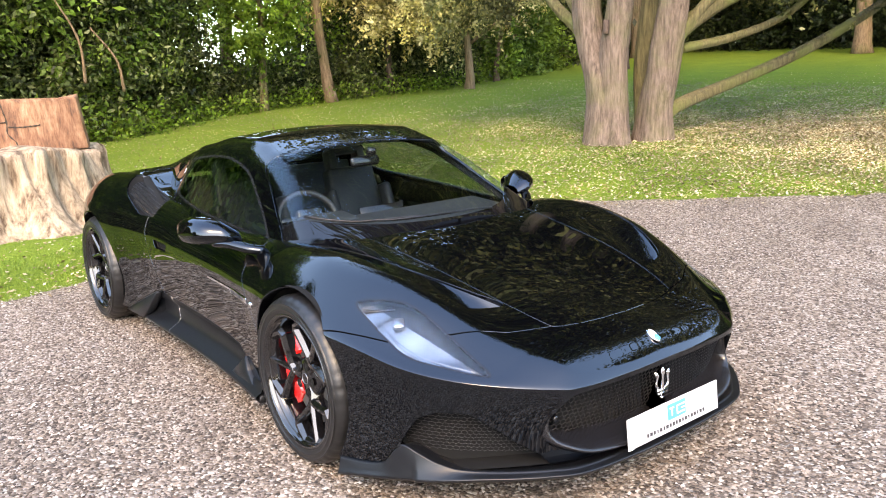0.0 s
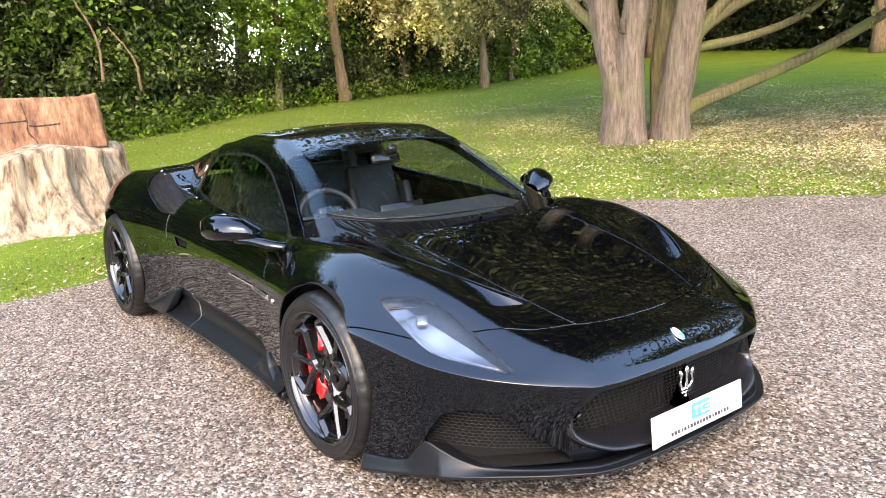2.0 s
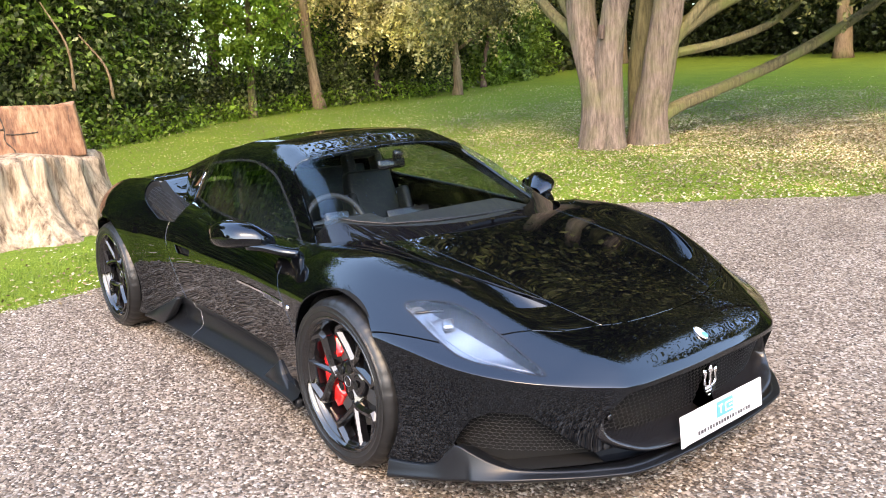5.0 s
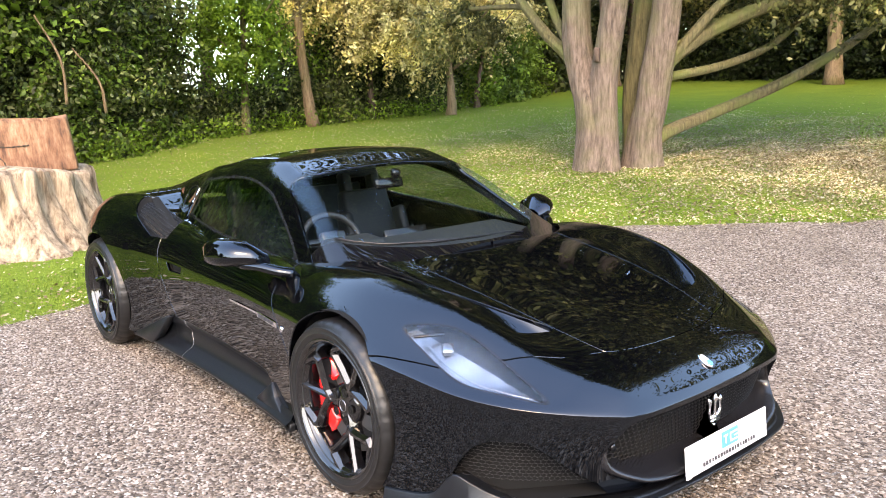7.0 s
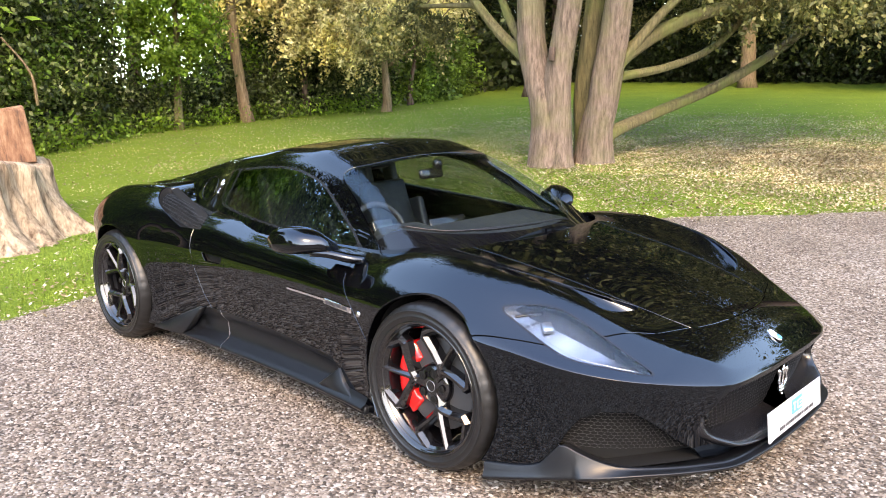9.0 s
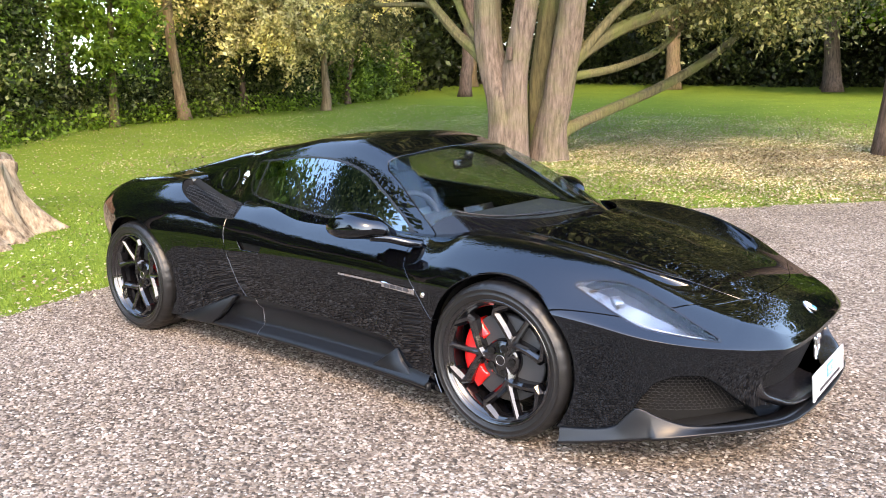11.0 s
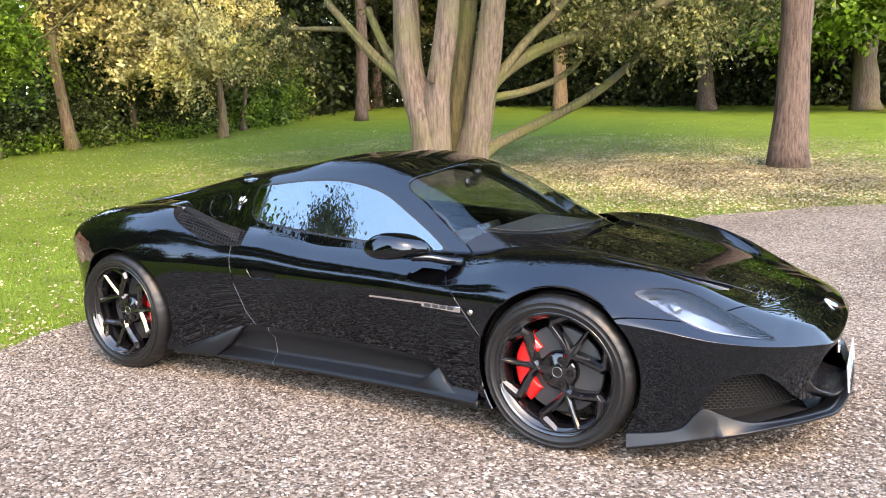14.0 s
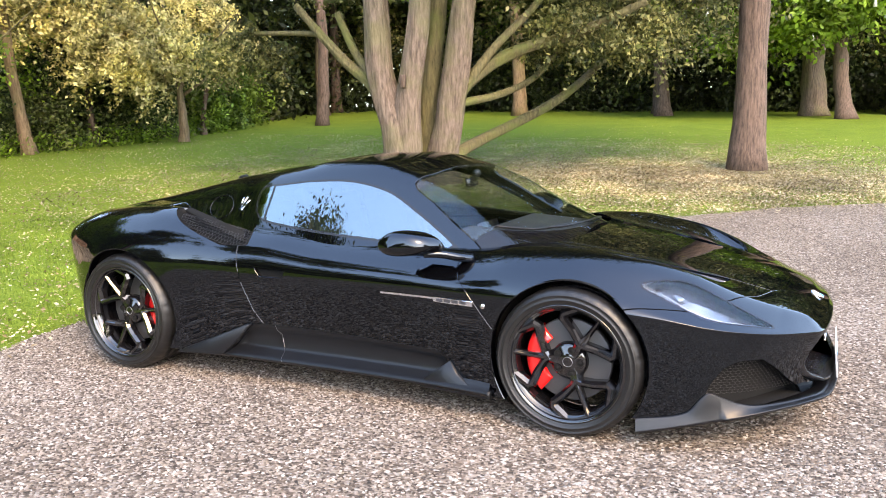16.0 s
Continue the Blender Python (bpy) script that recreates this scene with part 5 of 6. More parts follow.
def crown_points(rng, centre, radii, clusters, per, spread):
    """Leaf places gathered in clusters inside an uneven ellipsoid, more near its skin."""
    d = rng.normal(0, 1, (clusters, 3))
    d /= np.linalg.norm(d, axis=1)[:, None]
    r = rng.uniform(0.3, 1.0, (clusters, 1)) ** 0.6 * rng.uniform(0.8, 1.15, (clusters, 1))
    return gathered(rng, np.array(centre) + d * r * np.array(radii), spread, clusters * per)


WOOD = spline([(-9.5, -16), (-12.5, -6), (-13.9, 0), (-14.3, 3), (-16.6, 6.4), (-17.2, 10), (-17.0, 14.5), (-19, 20), (-21.5, 27), (-19.5, 31.5), (-10, 31), (0, 31), (8, 31), (22, 28)], 300)
_t = np.gradient(WOOD, axis=0)
_t /= np.linalg.norm(_t, axis=1)[:, None]
WOOD_OUT = np.stack([-_t[:, 1], _t[:, 0]], 1)
back = np.arange(len(WOOD)) > int(np.argmax(WOOD[:, 1] > 30))


def wood_range(y0, y1):
    return np.where((WOOD[:, 1] >= y0) & (WOOD[:, 1] < y1) & ~back)[0]


def hedge_points(rng, idx, depth, top, clusters, per, spread, low=0.0, thin=1.0):
    i = rng.choice(idx, clusters)
    off = depth * rng.uniform(0, 1, clusters) ** thin
    b = WOOD[i] + WOOD_OUT[i] * off[:, None] + rng.normal(0, 0.25, (clusters, 2))
    lumps = 0.75 + 0.25 * np.sin(b[:, 0] * 1.3 + b[:, 1] * 0.9) * np.sin(b[:, 1] * 0.53 + 1)
    z = height(b[:, 0], b[:, 1]) + low + (top * lumps - low) * rng.uniform(0, 1, clusters)
    return gathered(rng, np.stack([b[:, 0], b[:, 1], z], 1), spread, clusters * per)


def foliage(name, label, category, pts, size, mat, rng, droop=0.3, aspect=0.55):
    p = np.asarray(pts)
    g = height(p[:, 0], p[:, 1]) + 0.02
    p[:, 2] = np.maximum(p[:, 2], g)
    return tagged(new(name, quads_mesh(name, leaves(p, size, rng, droop, aspect), mat)), label, category, kind="stuff")


rng = np.random.default_rng(3)
left_idx = wood_range(-7, 6.2)
foliage("laurel_hedge", "tall dark evergreen hedge with glossy leaves", "hedge", hedge_points(rng, left_idx, 2.2, 5.6, 3000, 44, 0.17), 0.135, LEAF_DARK, rng)
# inner leaves, with the hedge's inside shade in their colour
foliage("hedge_heart", "dense inside of the evergreen hedge, leaves coloured dark for its shade", "hedge", hedge_points(rng, left_idx, 2.6, 5.4, 1700, 22, 0.4, thin=0.35) + np.array((-0.9, 0.2, 0)), 0.34, LEAF_SHADED, rng)
foliage("hedge_sprays", "lighter leafy sprays standing out of the evergreen hedge", "hedge", hedge_points(rng, left_idx, 0.9, 5.4, 520, 34, 0.14, low=0.3) + np.array((0.25, -0.05, 0)), 0.14, LEAF_MID, rng)
foliage("undergrowth", "low bright weeds at the hedge's foot", "undergrowth", hedge_points(rng, wood_range(-6, 24), 0.5, 0.45, 700, 14, 0.16) + np.array((0.5, 0, 0)), 0.11, LEAF_BRIGHT, rng)
gap_idx = wood_range(6.0, 11.5)
foliage("low_shrubs", "low tangled shrubs between the trunks", "shrub", hedge_points(rng, gap_idx, 2.0, 1.7, 700, 30, 0.2), 0.13, LEAF_DARK, rng)
foliage("thin_saplings", "thin light green sapling leaves against the sky", "sapling", hedge_points(rng, gap_idx, 3.0, 6.5, 330, 28, 0.34, low=1.0), 0.12, LEAF_BRIGHT, rng)
mid_idx = wood_range(11, 18)
foliage("mixed_hedge", "dark green hedge behind the pale shrub", "hedge", hedge_points(rng, mid_idx, 2.2, 4.6, 1500, 44, 0.19), 0.14, LEAF_DARK, rng)
foliage("mixed_hedge_heart", "dense inside of the mixed hedge, leaves coloured dark for its shade", "hedge", hedge_points(rng, wood_range(10.5, 21.5), 2.6, 4.6, 1200, 22, 0.4, thin=0.35) + np.array((-1.0, 0.2, 0)), 0.34, LEAF_SHADED, rng)
foliage("bright_hedge", "bright green clipped laurel at the lawn's edge", "hedge", hedge_points(rng, wood_range(16.6, 21.5), 1.5, 3.3, 900, 40, 0.16) + np.array((0.9, 0, 0)), 0.17, LEAF_MID, rng)
far_idx = np.where((WOOD[:, 1] > 20.5))[0]
foliage("far_undergrowth", "shrubs in the shade of the far trees, the shade put into their colour", "undergrowth", hedge_points(rng, far_idx, 2.0, 3.4, 1900, 26, 0.3, thin=0.7), 0.22, LEAF_SHADED, rng)
foliage("far_heart", "leaves coloured dark for the deep shade among the far shrubs", "undergrowth", hedge_points(rng, far_idx, 2.5, 4.4, 1800, 26, 0.5, thin=0.3) + np.array((0, 1.2, 0)), 0.4, LEAF_SHADED, rng)
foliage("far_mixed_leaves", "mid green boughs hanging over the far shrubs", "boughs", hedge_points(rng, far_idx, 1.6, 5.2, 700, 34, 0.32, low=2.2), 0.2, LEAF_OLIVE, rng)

# backdrop leaves, coloured dark to stand for the wood's shade
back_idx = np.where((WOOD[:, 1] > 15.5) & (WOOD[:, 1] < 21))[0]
foliage("deep_wood", "leafy depth of the wood behind the hedges, coloured dark for its shade", "wood", np.vstack([hedge_points(rng, far_idx, 5.0, 12.0, 4200, 26, 0.55) + np.array((0, 3.0, 0)), hedge_points(rng, back_idx, 4.0, 8.0, 1500, 24, 0.5) + np.array((-3.0, 0, 0)), hedge_points(rng, left_idx, 3.5, 9.5, 1500, 26, 0.5, low=3.0) + np.array((-2.2, 0, 0))]), 0.34, LEAF_SHADED, rng)

# the hedge that closes the garden on the other side of the drive
ROUND = spline([(-9.8, -14), (-9, -20), (-2, -26), (10, -28), (24, -24), (31, -10), (31, 8), (26, 24)], 260)
turn_ = rng.choice(len(ROUND), 5200)
far_side = np.stack([*(ROUND[turn_] + rng.normal(0, 0.7, (5200, 2))).T, np.zeros(5200)], 1)
far_side[:, 2] = height(far_side[:, 0], far_side[:, 1]) + 4.2 * rng.uniform(0, 1, 5200) * (0.8 + 0.2 * np.sin(far_side[:, 0] * 0.9))
foliage("garden_hedge", "dark clipped hedge round the far side of the drive", "hedge", gathered(rng, far_side, 0.35, 40000), 0.4, LEAF_DARK, rng)
foliage("side_hedge", "evergreen hedge running on beside the drive", "hedge", hedge_points(rng, wood_range(-16, -6.5), 2.0, 5.0, 1500, 20, 0.35), 0.3, LEAF_DARK, rng)


def stand(x, y):
    return float(height(np.array(x), np.array(y)))


def tree(name, label, x, y, r, tall, lean, bark, crown=None, seed=0, limbs=4, twigs=0.0):
    """A tree: tapered trunk with limbs and, where seen, a crown of leaves."""
    rg = np.random.default_rng(seed + 50)
    ob = tagged(new(name), label, "tree")
    z = stand(x, y) - 0.06
    ob.location = (x, y, z)
    top = np.array((lean[0], lean[1], tall))
    line = [np.zeros(3), top * 0.3 + rg.normal(0, r * 0.35, 3) * (1, 1, 0), top * 0.65 + rg.normal(0, r * 0.5, 3) * (1, 1, 0), top]
    under("trunk", mesh_of("trunk", *limb(line, r, r * 0.55, 12, 0.38, seed), bark), ob)
    for k in range(limbs):
        a = rg.uniform(0, 2 * math.pi)
        h = rg.uniform(0.55, 0.95)
        p0 = top * h
        out = np.array((math.cos(a), math.sin(a), 0.6)) * rg.uniform(1.2, 2.6)
        under("limb", mesh_of("limb", *limb([p0, p0 + out * 0.5 + (0, 0, 0.1), p0 + out + (0, 0, 0.5)], r * 0.35, r * 0.1, 7, 0, seed + k), bark), ob)
    if crown:
        centre, radii, clusters, per, spread, size, mat = crown
        if twigs:
            pts = spray_points(rg, centre, radii, clusters, per, twigs, spread)
        else:
            pts = crown_points(rg, centre, radii, clusters, per, spread)
        under("crown", quads_mesh("crown", leaves(pts, size, rg), mat), ob)
    return ob


# trees along the hedge
tree("boundary_tree", "slim brown trunk at the hedge", -16.7, 9.8, 0.17, 6.5, (-0.5, -0.3), BARK_WARM, ((-0.4, 0.2, 7.2), (2.4, 2.4, 2.2), 130, 60, 0.4, 0.2, LEAF_OLIVE), 1)
tree("young_maple", "young tree with fresh bright green leaves", -16.5, 7.55, 0.12, 3.6, (-0.1, 0.2), BARK_MOSS, ((0.1, -0.05, 2.9), (0.9, 1.3, 1.9), 210, 44, 0.07, 0.14, LEAF_BRIGHT), 2, 5, 0.6)
tree("pale_shrub", "large shrub with pale cream-green foliage", -15.45, 14.1, 0.15, 2.6, (0.1, 0.1), BARK_WARM, ((-0.3, -1.5, 2.75), (1.3, 2.1, 1.15), 330, 64, 0.07, 0.135, LEAF_PALE), 3, 6, 0.8)
tree("pale_shrub", "tall loose shrub with pale olive foliage", -17.3, 12.4, 0.12, 3.6, (0.2, -0.3), BARK_DARK, ((0.4, -0.8, 4.0), (1.5, 2.6, 1.6), 320, 64, 0.08, 0.135, LEAF_PALE), 4, 4, 0.9)
tree("pale_shrub", "loose pale shrub hanging over the bright hedge", -17.0, 16.6, 0.1, 2.6, (0.1, 0.4), BARK_DARK, ((0.3, 0.0, 3.4), (1.4, 1.9, 1.2), 170, 60, 0.08, 0.13, LEAF_PALE), 5, 4, 0.8)
for k, (x, y, r, ln, bark) in enumerate(((-20.1, 28.2, 0.30, (0.2, 0), BARK_WARM), (-21.2, 31.0, 0.3, (0, 0), BARK_DARK), (-9.95, 28.3, 0.31, (0.1, 0), BARK_WARM), (-3.9, 28.35, 0.30, (-0.2, 0), BARK_DARK), (-4.5, 30.0, 0.2, (0.3, 0), BARK_DARK), (1.55, 28.4, 0.46, (0.3, 0), BARK), (7.5, 29, 0.4, (0, 0), BARK_DARK))):
    tree("woodland_tree", "tall trunk at the edge of the far shade", x, y, r, 9, ln, bark, ((0, 0, 9.0), (3.6, 3.6, 3.2), 150, 50, 0.6, 0.34, (LEAF_DARK, LEAF_OLIVE)[k % 2]), 20 + k)
# tall wood behind
rt = np.random.default_rng(77)
for k, i in enumerate(np.linspace(8, len(WOOD) - 12, 19).astype(int)):
    open_gap = 6 < WOOD[i][1] < 12 and not back[i]
    if (open_gap or WOOD[i][1] < 0.5) and not back[i]:
        continue
    b = WOOD[i] + WOOD_OUT[i] * rt.uniform(3.0, 6.5)
    size = rt.uniform(0.85, 1.2)
    tree("tall_tree", "tall tree in the wood behind the hedge", b[0], b[1], 0.24, 6.5 * size, (rt.normal(0, 0.4), rt.normal(0, 0.4)), BARK_DARK,
         ((0, 0, (9.5 if open_gap else 8.0) * size), (3.2 * size, 3.2 * size, (3.0 if open_gap else 5.0) * size), 230, 42, 0.65, 0.55, (LEAF_DARK, LEAF_OLIVE, LEAF_DARK, LEAF_MID)[k % 4]), 100 + k, 3)
for k, (x, y) in enumerate(((-24.5, 24.0), (-23, 34.5), (-14.5, 35), (-6, 36), (5, 36))):
    tree("tall_tree", "tall tree in the wood behind the hedge", x, y, 0.26, 7.5, (0.3, 0.2), BARK_DARK, ((0, 0, 7.5), (3.4, 3.4, 5.0), 230, 42, 0.65, 0.4, (LEAF_DARK, LEAF_MID)[k % 2]), 160 + k, 3)
# high crowns behind the gap in the hedge
for k, (x, y) in enumerate(((-20.5, 4.5), (-20.0, 8.0), (-20.5, 11.5), (-15.5, 21.5))):
    tree("tall_tree", "very tall tree with a high crown behind the hedge", x, y, 0.24, 9.5, (0.3, 0.2), BARK_DARK, ((0, 0, 12.6), (3.6, 3.8, 4.6), 240, 44, 0.6, 0.42, (LEAF_DARK, LEAF_OLIVE)[k % 2]), 260 + k, 3)
# trees on the other side of the drive, seen in the paint and the windows
for k, (x, y, s) in enumerate(((-15, -17, 1.0), (-6, -24, 0.8), (24, -8, 0.8), (22, 6, 0.9))):
    tree("garden_tree", "broad garden tree across the drive", x, y, 0.3, 5 * s, (0.2, 0.1), BARK_DARK, ((0, 0, 6.2 * s), (4.2 * s, 4.2 * s, 3.0 * s), 220, 42, 0.55, 0.36, LEAF_DARK), 200 + k)
tree("garden_tree", "tall layered conifer across the drive", -8.6, -7.6, 0.3, 8.5, (0.2, 0.1), BARK_DARK, ((0, 0, 8.4), (2.5, 2.5, 2.7), 120, 260, 0.30, 0.13, LEAF_DARK), 230)
for k, (x, y, s) in enumerate(((-14.6, 0.4, 1.0), (-14.2, -2.0, 1.06), (-13.8, -4.6, 1.0), (-13.2, -7.2, 1.1), (-12.9, -9.4, 1.1))):
    tree("tall_tree", "tall leafy tree behind the evergreen hedge", x, y, 0.22, 5.5 * s, (0.2, 0.1), BARK_DARK, ((0, 0, 6.2 * s), (2.0, 2.2, 3.6 * s), 230, 85, 0.42, 0.26, (LEAF_BRIGHT, LEAF_MID)[k % 2]), 240 + k, 3)
pine = tree("lawn_pine", "dark straight trunk standing on the lawn", 0.95, 10.95, 0.285, 10.5, (0.25, 0.2), BARK_DARK, ((0.3, 0.4, 6.4), (3.2, 3.0, 1.9), 240, 60, 0.45, 0.15, LEAF_OLIVE), 8)
rpine = np.random.default_rng(31)
under("upper_crown", quads_mesh("upper_crown", leaves(crown_points(rpine, (-0.2, 0.6, 11.0), (4.4, 3.8, 3.4), 520, 50, 0.5), 0.24, rpine), LEAF_OLIVE), pine)
chestnut = tree("chestnut_tree", "chestnut with large fresh leaves and white flower candles", 2.6, 26.5, 0.3, 6, (-0.5, 0), BARK_DARK, ((-2.4, -0.5, 4.4), (4.4, 1.6, 2.0), 330, 50, 0.36, 0.25, LEAF_BRIGHT), 9)
rc = np.random.default_rng(12)
for k in range(34):
    d = rc.normal(0, 1, 3)
    d /= np.linalg.norm(d)
    c = np.array((-2.4, -0.9, 4.4)) + d * (4.3, 1.6, 1.9)
    v, f = tube([c, c + (0, 0, 0.12), c + (0, 0, 0.26)], [0.06, 0.05, 0.012], 6)
    under("flower_candle", mesh_of("flower_candle", v, f, WHITE), chestnut, "white flower candle")
# slanting dead stems in the hedge
for k, (a, b) in enumerate((((-13.3, 2.16, 1.6), (-13.3, 1.75, 3.3)), ((-13.3, 2.9, 1.4), (-13.4, 2.4, 2.7)))):
    m = (np.array(a) + np.array(b)) / 2 + (0.1, 0.15, 0)
    tagged(new("dead_stem", mesh_of("dead_stem", *limb([a, m, b], 0.036, 0.016, 7, 0, k), BARK_WARM)), "thin bare slanting stem in the hedge", "branch")

# the old tree on the lawn
old = tagged(new("lawn_tree"), "old many-stemmed tree with furrowed bark on the lawn", "tree")
STEMS = [
    ("trunk", [(-4.0, 7.12, 0.2), (-4.0, 7.12, 0.9), (-4.06, 7.1, 1.35), (-4.2, 7.1, 1.8), (-4.31, 7.1, 2.3), (-4.36, 7.1, 3.1), (-4.45, 7.15, 4.8)], 0.275, 0.165, 0.35, BARK),
    ("trunk", [(-3.83, 7.12, 0.2), (-3.84, 7.13, 0.9), (-3.83, 7.12, 1.5), (-3.78, 7.12, 1.9), (-3.71, 7.12, 2.3), (-3.59, 7.12, 3.0), (-3.4, 7.2, 4.8)], 0.25, 0.135, 0.35, BARK),
    ("trunk", [(-3.58, 7.74, 0.2), (-3.53, 7.72, 0.84), (-3.42, 7.72, 1.28), (-3.34, 7.72, 1.77), (-3.22, 7.72, 2.35), (-3.11, 7.72, 3.04), (-2.9, 7.8, 4.8)], 0.275, 0.16, 0.4, BARK),
    ("trunk", [(-3.74, 7.8, 0.2), (-3.84, 7.88, 0.9), (-3.87, 7.9, 1.47), (-3.76, 7.9, 2.3), (-3.65, 7.9, 3.1), (-3.5, 8.0, 4.6)], 0.19, 0.12, 0.3, BARK_MOSS),
    ("bough", [(-3.42, 7.74, 1.5), (-3.22, 7.85, 1.93), (-3.05, 8.2, 2.2), (-2.85, 8.6, 2.42), (-2.4, 8.9, 2.63), (-1.6, 9.1, 2.82), (-0.5, 9.2, 3.25)], 0.15, 0.06, 0, BARK_MOSS),
    ("bough", [(-3.15, 7.9, 2.0), (-2.8, 8.3, 2.6), (-2.3, 8.7, 3.2), (-1.9, 9.0, 3.8)], 0.085, 0.05, 0, BARK_MOSS),
    ("bough", [(-4.25, 7.12, 1.75), (-4.6, 7.2, 2.08), (-5.02, 7.2, 2.41), (-5.52, 7.2, 2.91), (-5.98, 7.2, 3.4)], 0.105, 0.06, 0, BARK_MOSS),
    ("bough", [(-4.3, 7.25, 1.8), (-4.62, 7.4, 2.1), (-4.97, 7.4, 2.6), (-5.28, 7.4, 3.25)], 0.09, 0.06, 0, BARK_MOSS),
    ("bough", [(-5.5, 7.25, 2.9), (-6.1, 7.4, 2.97), (-6.67, 7.4, 3.01), (-7.6, 7.4, 3.05)], 0.05, 0.03, 0, BARK_MOSS),
    ("bough", [(-3.55, 7.78, 0.62), (-3.46, 8.2, 0.86), (-3.4, 9.2, 1.08), (-3.0, 10.0, 1.38), (-2.58, 10.4, 1.65), (-2.32, 11.0, 1.95), (-2.2, 11.9, 2.3), (-1.8, 13.0, 3.0)], 0.115, 0.06, 0, BARK_MOSS),
    ("bough", [(-3.3, 8.0, 1.7), (-2.95, 8.8, 1.84), (-2.65, 9.6, 2.1), (-2.45, 10.2, 2.5), (-2.3, 10.8, 3.1)], 0.075, 0.045, 0, BARK_MOSS),
]


def fluted(points, r0, r1, flare, seed):
    """A stem whose skin has long uneven ridges, swellings and a root flare."""
    p = spline(points, 56)
    sides = 36
    rad = r0 + (r1 - r0) * np.linspace(0, 1, len(p)) ** 0.8
    rad = rad * (1 + flare * np.exp(-(p[:, 2] - p[0, 2]) / 0.22))
    verts, faces = tube(p, rad, sides)
    out = []
    for i, q in enumerate(verts):
        c = p[i // sides]
        a = 2 * math.pi * (i % sides) / sides
        h = p[i // sides][2]
        w = noise.noise(Vector((math.cos(a) * 1.5, math.sin(a) * 1.5, h * 0.9 + seed * 7.3)))
        f = noise.noise(Vector((math.cos(a) * 4.5, math.sin(a) * 4.5, h * 0.8 + seed * 3.1)))
        out.append(tuple(c + (q - c) * (1 + 0.16 * w + 0.09 * f)))
    return out, faces


for k, (nm, pts, r0, r1, fl, bark) in enumerate(STEMS):
    under(nm, mesh_of(nm, *fluted(pts, r0, r1, fl, k), bark), old)
rg = np.random.default_rng(21)
cc = np.vstack([crown_points(rg, (-1.6, 10.2, 4.3), (2.6, 2.6, 1.3), 190, 60, 0.30), crown_points(rg, (-6.4, 8.6, 5.0), (2.6, 2.2, 1.2), 130, 55, 0.34), crown_points(rg, (-1.0, 12.0, 3.3), (2.0, 1.6, 0.9), 110, 60, 0.28)])
middle_crown = np.vstack([crown_points(rg, (-3.6, 8.2, 6.6), (4.4, 4.0, 2.0), 620, 60, 0.42), crown_points(rg, (-4.5, 9.0, 9.3), (5.2, 5.0, 2.2), 420, 50, 0.5)])
high = crown_points(rg, (-3.4, 7.0, 12.4), (6.0, 5.6, 3.6), 900, 34, 0.6)
droop = np.vstack([spray_points(rg, (-7.4, 7.5, 2.75), (0.9, 0.7, 0.35), 90, 46, 0.5, 0.04), spray_points(rg, (-1.4, 9.6, 2.95), (1.6, 1.2, 0.4), 150, 46, 0.6, 0.05)])
under("hanging_sprays", quads_mesh("hanging_sprays", leaves(droop, 0.085, rg, 0.6), LEAF_OLIVE), old, "hanging sprays of pale olive leaves")
under("crown", quads_mesh("crown", leaves(cc, 0.105, rg, 0.5), LEAF_OLIVE), old, "olive green and brownish leaves")
under("middle_crown", quads_mesh("middle_crown", leaves(middle_crown, 0.2, rg, 0.5), LEAF_OLIVE), old)
under("upper_crown", quads_mesh("upper_crown", leaves(high, 0.34, rg, 0.5), LEAF_DARK), old)

bird_box = part("bird_box", bevelled([box(-3.79, 6.93, 2.04, 0.09, 0.10, 0.2, (0, 3, 0))], 0.01, 1), BARK_DARK, None)
tagged(bird_box, "small weathered bird box fixed to the old tree", "bird box")
shed = tagged(new("garden_shed"), "small slatted wooden shed in the shade", "shed")
shed.location = (4.9, 29.6, stand(4.9, 29.6))
part("shed_body", bevelled([box(0, 0, 0.85, 1.9, 1.4, 1.7)], 0.01, 1), BARK_DARK, shed)
for k in range(10):
    part("slat", bevelled([box(0, -0.72, 0.1 + 0.17 * k, 1.94, 0.03, 0.12)], 0.004, 1), SHEDWOOD, shed)
part("shed_roof", bevelled([box(0, 0, 1.78, 2.2, 1.7, 0.1, (4, 0, 0))], 0.01, 1), BARK_DARK, shed)

# stump
stump = tagged(new("tree_stump"), "huge pale weathered stump with a sawn reddish block on top", "tree stump")
sx, sy = -6.28, -0.80
rs = np.random.default_rng(5)
rows = []
lob = rs.uniform(0, 6.28, 6)
